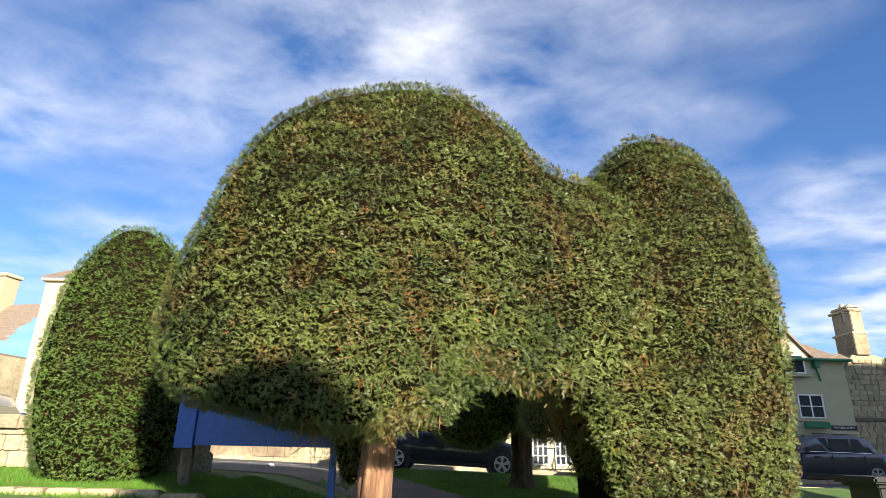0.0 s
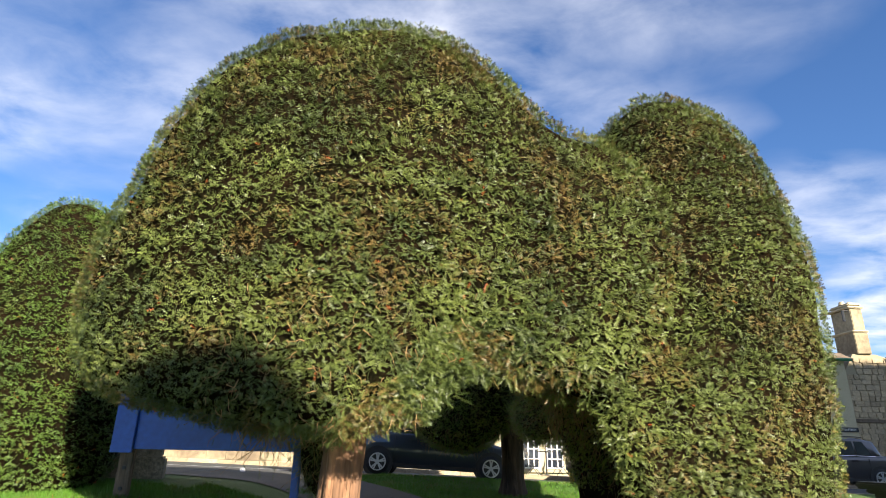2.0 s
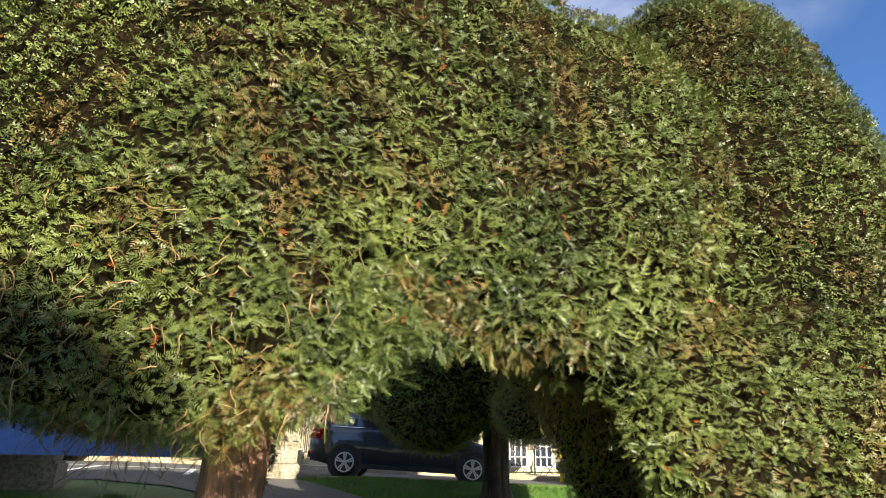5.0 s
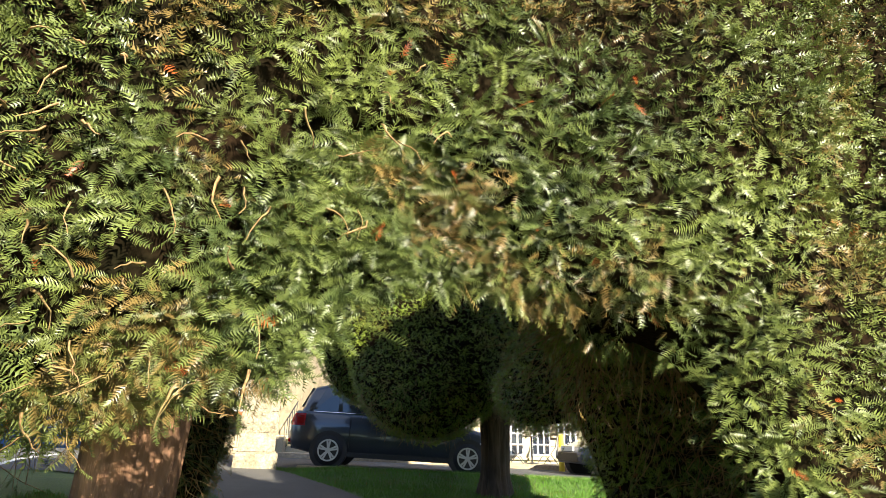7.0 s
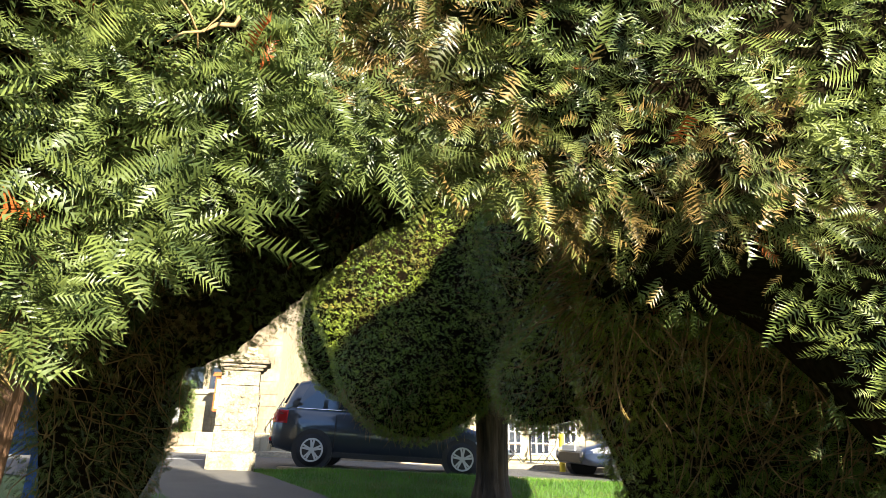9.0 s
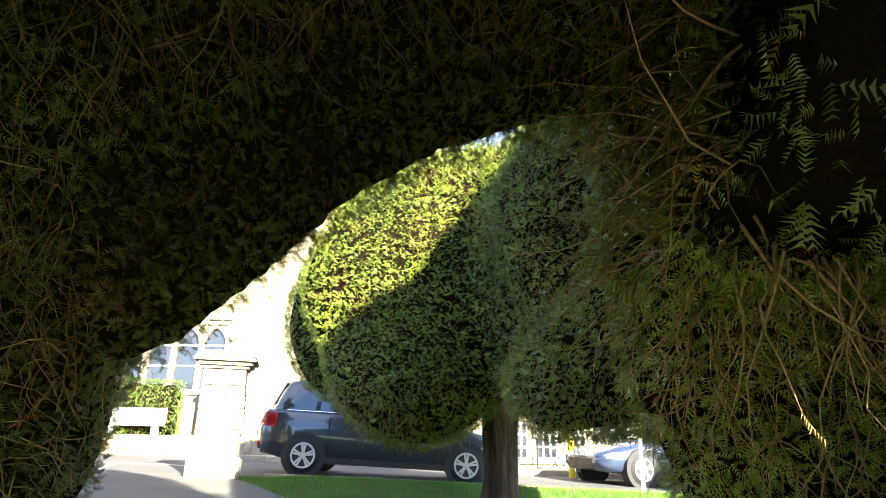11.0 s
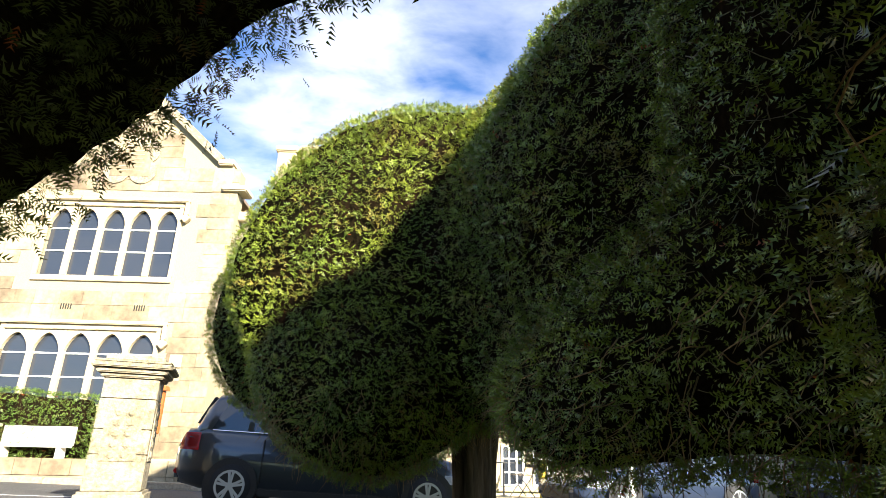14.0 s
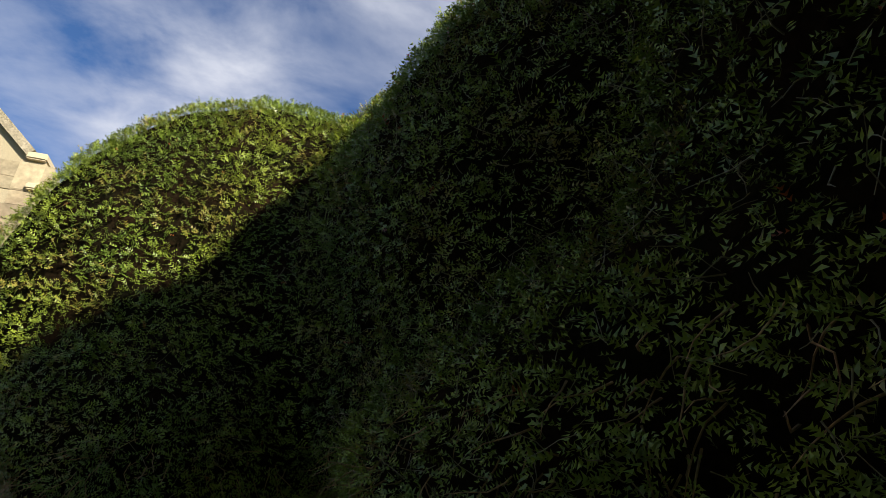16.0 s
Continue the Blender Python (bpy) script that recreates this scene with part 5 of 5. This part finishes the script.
def car(name, label, m, paint, length=4.4, height=1.6, width=1.82, base=2.75, estate=True, wheel_r=0.33, group="parked cars"):
    """A five-door car, nose towards +x: lower body, cabin, glass, wheels, lamps and trim."""
    c = thing(name, label, "car", m, group)
    L, W = length / 2, width / 2
    belt = 0.62 * height
    # nose to tail: position, half width, underside, shoulder height
    low = [(-L, W * 0.72, 0.42, belt * 0.86), (-L + 0.14, W * 0.9, 0.3, belt * 1.02), (-L + 0.5, W, 0.24, belt * 1.03), (0, W, 0.2, belt), (L - 1.25, W, 0.22, belt * 0.95), (L - 0.55, W * 0.95, 0.22, belt * 0.80), (L - 0.15, W * 0.8, 0.26, belt * 0.66), (L, W * 0.6, 0.34, belt * 0.52)]
    rings = []
    for k in range(33):
        x = -L + length * k / 32
        w, zb_, zt = along(low, x)
        mid = (zb_ + zt) / 2
        half = [(w * 0.86, zb_), (w * 0.97, zb_ + 0.07), (w * 0.985, mid - 0.06), (w, mid + 0.05), (w * 0.985, mid + 0.12), (w * 0.965, zt - 0.06), (w * 0.9, zt), (w * 0.5, zt + 0.025)]
        rings.append([(x, y, z) for y, z in half] + [(x, -y, z) for y, z in half[::-1]])
    body = part("body", loft(rings), paint, c, smooth=True)
    tail = -L + (0.18 if estate else 0.5)
    cab = [(tail, W * 0.72, belt * 1.04), (tail + 0.22, W * 0.76, height * 0.94), (tail + 0.75, W * 0.78, height), (0.1, W * 0.79, height), (0.75, W * 0.74, height * 0.93), (L - 1.0, W * 0.7, belt * 0.94)]
    rings = []
    for k in range(25):
        x = tail + (L - 1.0 - tail) * k / 24
        w, zt = along(cab, x)
        zb_ = belt * 0.9
        zt = max(zt, zb_ + 0.02)
        wb = W * 0.93
        half = [(wb, zb_), (wb + (w - wb) * 0.5, zb_ + (zt - zb_) * 0.5), (w, zt - min(0.09, (zt - zb_) * 0.4)), (w * 0.9, zt - 0.015), (w * 0.5, zt)]
        rings.append([(x, y, z) for y, z in half] + [(x, -y, z) for y, z in half[::-1]])
    part("cabin", loft(rings), paint, c, smooth=True)

    def cab_y(x, z, out=0.008):
        w, zt = along(cab, min(max(x, tail), L - 1.0))
        zb_ = belt * 0.9
        t = (z - zb_) / max(zt - zb_, 0.05)
        return W * 0.93 + (w - W * 0.93) * min(max(t, 0), 1) + out

    def patch(x0, x1, z0, z1, s):
        """A panel laid on the flank of the lower body."""
        bm = bmesh.new()
        grid = []
        for i in range(9):
            x = x0 + (x1 - x0) * i / 8
            w, zb_, zt = along(low, x)
            row = []
            for j in range(5):
                z = min(z0 + (z1 - z0) * j / 4, zt - 0.02)
                y = w * (1.0 - 0.02 * abs(2 * (z - zb_) / (zt - zb_) - 1.1)) + 0.008 - 0.03 * max(0, (z - zt + 0.08) / 0.08)
                row.append(bm.verts.new((x, s * y, z)))
            grid.append(row)
        for a, b in zip(grid[:-1], grid[1:]):
            for j in range(4):
                bm.faces.new((a[j], a[j + 1], b[j + 1], b[j]))
        bmesh.ops.solidify(bm, geom=bm.faces[:], thickness=-0.01)
        bmesh.ops.recalc_face_normals(bm, faces=bm.faces[:])
        return bm

    zlo, zhi = belt * 1.03, height - 0.13
    for s in (-1, 1):
        spans = [(tail + 0.28, tail + 0.78, 0.2), (tail + 0.86, 0.0, 0.0), (0.08, 0.98, 0.0)] if estate else [(tail + 0.4, tail + 0.85, 0.2), (tail + 0.92, 0.0, 0.0), (0.08, 0.98, 0.0)]
        for i, (xa, xb, cut) in enumerate(spans):
            bm = bmesh.new()
            top_b = xb if i < 2 else xb - 0.62
            quad = [(xa + 0.0, zlo), (xb, zlo), (top_b, zhi), (xa + cut, zhi)]
            vs = [bm.verts.new((x, s * cab_y(x, z), z)) for x, z in quad]
            vi = [bm.verts.new((x, s * (cab_y(x, z) - 0.02), z)) for x, z in quad]
            bm.faces.new(vs)
            for a in range(4):
                b = (a + 1) % 4
                bm.faces.new((vs[a], vs[b], vi[b], vi[a]))
            bmesh.ops.recalc_face_normals(bm, faces=bm.faces[:])
            part("side_window", bm, M_CARGLASS, c)
        part("window_trim", rod((tail + 0.3, s * cab_y(0, zlo, 0.012), zlo - 0.015), (0.95, s * cab_y(0.5, zlo, 0.012), zlo - 0.015), 0.012), M_CHROME, c)
        for x in (-0.55, 0.5):
            part("door_handle", box(x - 0.1, s * W * 0.985 - 0.02, belt * 0.84, x + 0.1, s * W * 0.985 + 0.03, belt * 0.88, 0.01), paint, c)
        for x in (-0.98, 0.03, 1.0):
            part("door_gap", box(x - 0.004, s * W * 0.99 - 0.03, 0.36, x + 0.004, s * W * 0.99 + 0.012, belt * 0.93), M_BLACK, c)
        mir = part("mirror", box(0.78, s * (W + 0.1) - 0.09, belt * 1.0, 0.96, s * (W + 0.1) + 0.09, belt * 1.0 + 0.15, 0.04), paint, c)
        part("sill_trim", box(-base / 2 + 0.35, s * W * 0.97 - 0.02, 0.2, base / 2 - 0.35, s * W * 0.97 + 0.022, 0.3, 0.015), M_BLACK, c)
        # tail lamp wraps round the corner, head lamp swept back
        part("tail_lamp", patch(-L + 0.03, -L + 0.34, belt * 0.74, belt * 0.97, s), M_REDLAMP, c, "red tail lamp", True)
        part("rear_reflector", box(-L - 0.002, s * W * 0.62 - 0.12, 0.42, -L + 0.12, s * W * 0.62 + 0.14, 0.49, 0.015), M_REDLAMP, c, "red reflector")
        part("head_lamp", patch(L - 0.62, L - 0.08, 0.5, 0.62, s), M_CLEARLAMP, c, "clear head lamp", True)
    part("rear_window", prism([(tail - 0.012, belt * 1.1), (tail + 0.17, height * 0.92), (tail + 0.2, height * 0.92), (tail + 0.02, belt * 1.1)], -W * 0.62, W * 0.62), M_CARGLASS, c)
    xw0, xw1 = 0.68, L - 1.02
    part("windscreen", prism([(xw0, height * 0.955), (xw1 + 0.04, belt * 0.99), (xw1 - 0.05, belt * 0.99), (xw0 - 0.08, height * 0.955)], -W * 0.64, W * 0.64), M_CARGLASS, c)
    part("front_grille", box(L - 0.12, -W * 0.5, 0.3, L + 0.005, W * 0.5, 0.52, 0.03), M_BLACK, c)
    part("number_plate", box(L - 0.02, -0.26, 0.53, L + 0.015, 0.26, 0.64, 0.005), M_PLATE, c)
    part("rear_number_plate", box(-L - 0.012, -0.26, 0.62, -L + 0.05, 0.26, 0.73, 0.005), M_PLATE, c)
    part("rear_bumper", box(-L - 0.02, -W * 0.66, 0.3, -L + 0.3, W * 0.66, 0.5, 0.06), paint, c)
    for s in (-1, 1):
        part("roof_rail", rod((tail + 0.5, s * W * 0.68, height + 0.01), (0.4, s * W * 0.68, height + 0.015), 0.014), M_BLACK, c)
        for x in (-base / 2, base / 2):
            arch = rod((x, s * (W - 0.2), wheel_r), (x, s * (W + 0.006), wheel_r), wheel_r + 0.055, seg=36)
            part("wheel_arch", arch, M_BLACK, c)
            wh = new("wheel")
            wh.parent = c
            wh.matrix_basis = pose(x, s * (W - 0.09), wheel_r)
            bm = rod((0, s * -0.1, 0), (0, s * 0.1, 0), wheel_r, seg=40)
            rims = [e for e in bm.edges if abs(e.verts[0].co.y - e.verts[1].co.y) < 1e-5]
            bmesh.ops.bevel(bm, geom=rims, offset=0.03, segments=3, affect="EDGES")
            part("tyre", bm, M_TYRE, wh, smooth=True)
            part("rim_well", rod((0, s * 0.095, 0), (0, s * 0.104, 0), wheel_r * 0.64, seg=36), M_BLACK, wh)
            bm = bmesh.new()
            bmesh.ops.create_circle(bm, segments=36, radius=wheel_r * 0.7)
            ring = rod((0, s * 0.1, 0), (0, s * 0.118, 0), wheel_r * 0.66, seg=36)
            bm.free()
            inner = [f for f in ring.faces if abs(f.normal.y) > 0.9]
            res = bmesh.ops.inset_region(ring, faces=inner, thickness=0.03)
            bmesh.ops.delete(ring, geom=inner, context="FACES")
            part("rim", ring, M_ALLOY, wh)
            for k in range(5):
                for d in (-9, 9):
                    bm = box(-0.017, 0, 0.03, 0.017, 0.018, wheel_r * 0.63, 0.004)
                    bm.transform(Matrix.Translation((0, s * 0.108 - (0.009 if s > 0 else 0.009), 0)) @ pose(0, 0, 0, 0, 72 * k + d, 0))
                    part("spoke", bm, M_ALLOY, wh)
            part("hub_cap", rod((0, s * 0.1, 0), (0, s * 0.13, 0), 0.05, seg=16), M_ALLOY, wh)
    return c


def on_road(x, y, heading, pitch=0.0):
    return pose(x, y, ground_z(x, y) + 0.012, 0, pitch, heading)


car("family_car", "dark blue-grey people carrier parked along the kerb", on_road(0.28, 16.75, -2, 2.4), M_CAR_GREY, 4.43, 1.62, 1.83, 2.72, True, 0.31)
car("hatchback", "navy hatchback with alloy wheels parked across the road", on_road(6.15, 18.3, 196, -1), M_CAR_NAVY, 4.26, 1.46, 1.8, 2.62, False, 0.32)
car("blue_car", "bright blue hatchback parked in a marked bay", on_road(-10.4, 19.3, 4, 1.5), M_CAR_BLUE, 4.0, 1.6, 1.74, 2.5, False, 0.31)
car("dark_blue_car", "dark blue car parked behind the boundary wall", on_road(-10.6, 13.2, 10, 1.5), M_CAR_BLUE, 4.2, 1.5, 1.76, 2.6, False, 0.31)
car("grey_car", "dark grey hatchback parked before the cottage", on_road(12.6, 20.4, 178, -1), M_CAR_BLACK, 4.1, 1.5, 1.75, 2.55, False, 0.31)
# street furniture by the tea room
boll = thing("yellow_bollard", "short yellow post beside the road", "bollard", pose(4.35, 19.2, ground_z(4.35, 19.2)))
part("post", rod((0, 0, 0), (0, 0, 0.85), 0.07, seg=14), M_YELLOW, boll)
part("cap", rod((0, 0, 0.85), (0, 0, 0.9), 0.07, seg=14, r2=0.03), M_YELLOW, boll)
pole = thing("sign_pole", "slim white pole at the roadside", "pole", pose(4.3, 15.0, ground_z(4.3, 15.0)))
part("post", rod((0, 0, -0.1), (0, 0, 1.5), 0.03, seg=10), M_WHITE, pole)


def bistro_chair(m):
    c = thing("bistro_chair", "dark folding cafe chair outside the shop", "chair", m, "cafe chairs")
    for x in (-0.19, 0.19):
        part("leg", rod((x, -0.2, 0), (x, 0.18, 0.45), 0.012), M_IRON, c)
        part("leg", rod((x, 0.22, 0), (x, -0.16, 0.45), 0.012), M_IRON, c)
        part("back_post", rod((x, 0.16, 0.43), (x, 0.26, 0.86), 0.012), M_IRON, c)
    for k in range(4):
        part("seat_slat", box(-0.2, -0.18 + 0.09 * k, 0.45, 0.2, -0.11 + 0.09 * k, 0.465), M_WOOD, c)
    for k in range(2):
        part("back_slat", box(-0.2, 0.22 + 0.03 * k, 0.62 + 0.12 * k, 0.2, 0.235 + 0.03 * k, 0.69 + 0.12 * k), M_WOOD, c)
    return c


zt_ = ground_z(3.6, 20.8) + 0.11
ch = bistro_chair(pose(3.5, 20.75, zt_, 0, 0, 70))
copy_thing(ch, pose(4.35, 20.8, zt_, 0, 0, -75))
table = thing("cafe_table", "small round iron cafe table", "table", pose(3.93, 20.8, zt_))
part("tabletop", rod((0, 0, 0.7), (0, 0, 0.725), 0.3, seg=24), M_IRON, table)
part("pedestal", rod((0, 0, 0), (0, 0, 0.7), 0.025), M_IRON, table)
part("foot", rod((0, 0, 0), (0, 0, 0.03), 0.2, seg=20, r2=0.05), M_IRON, table)
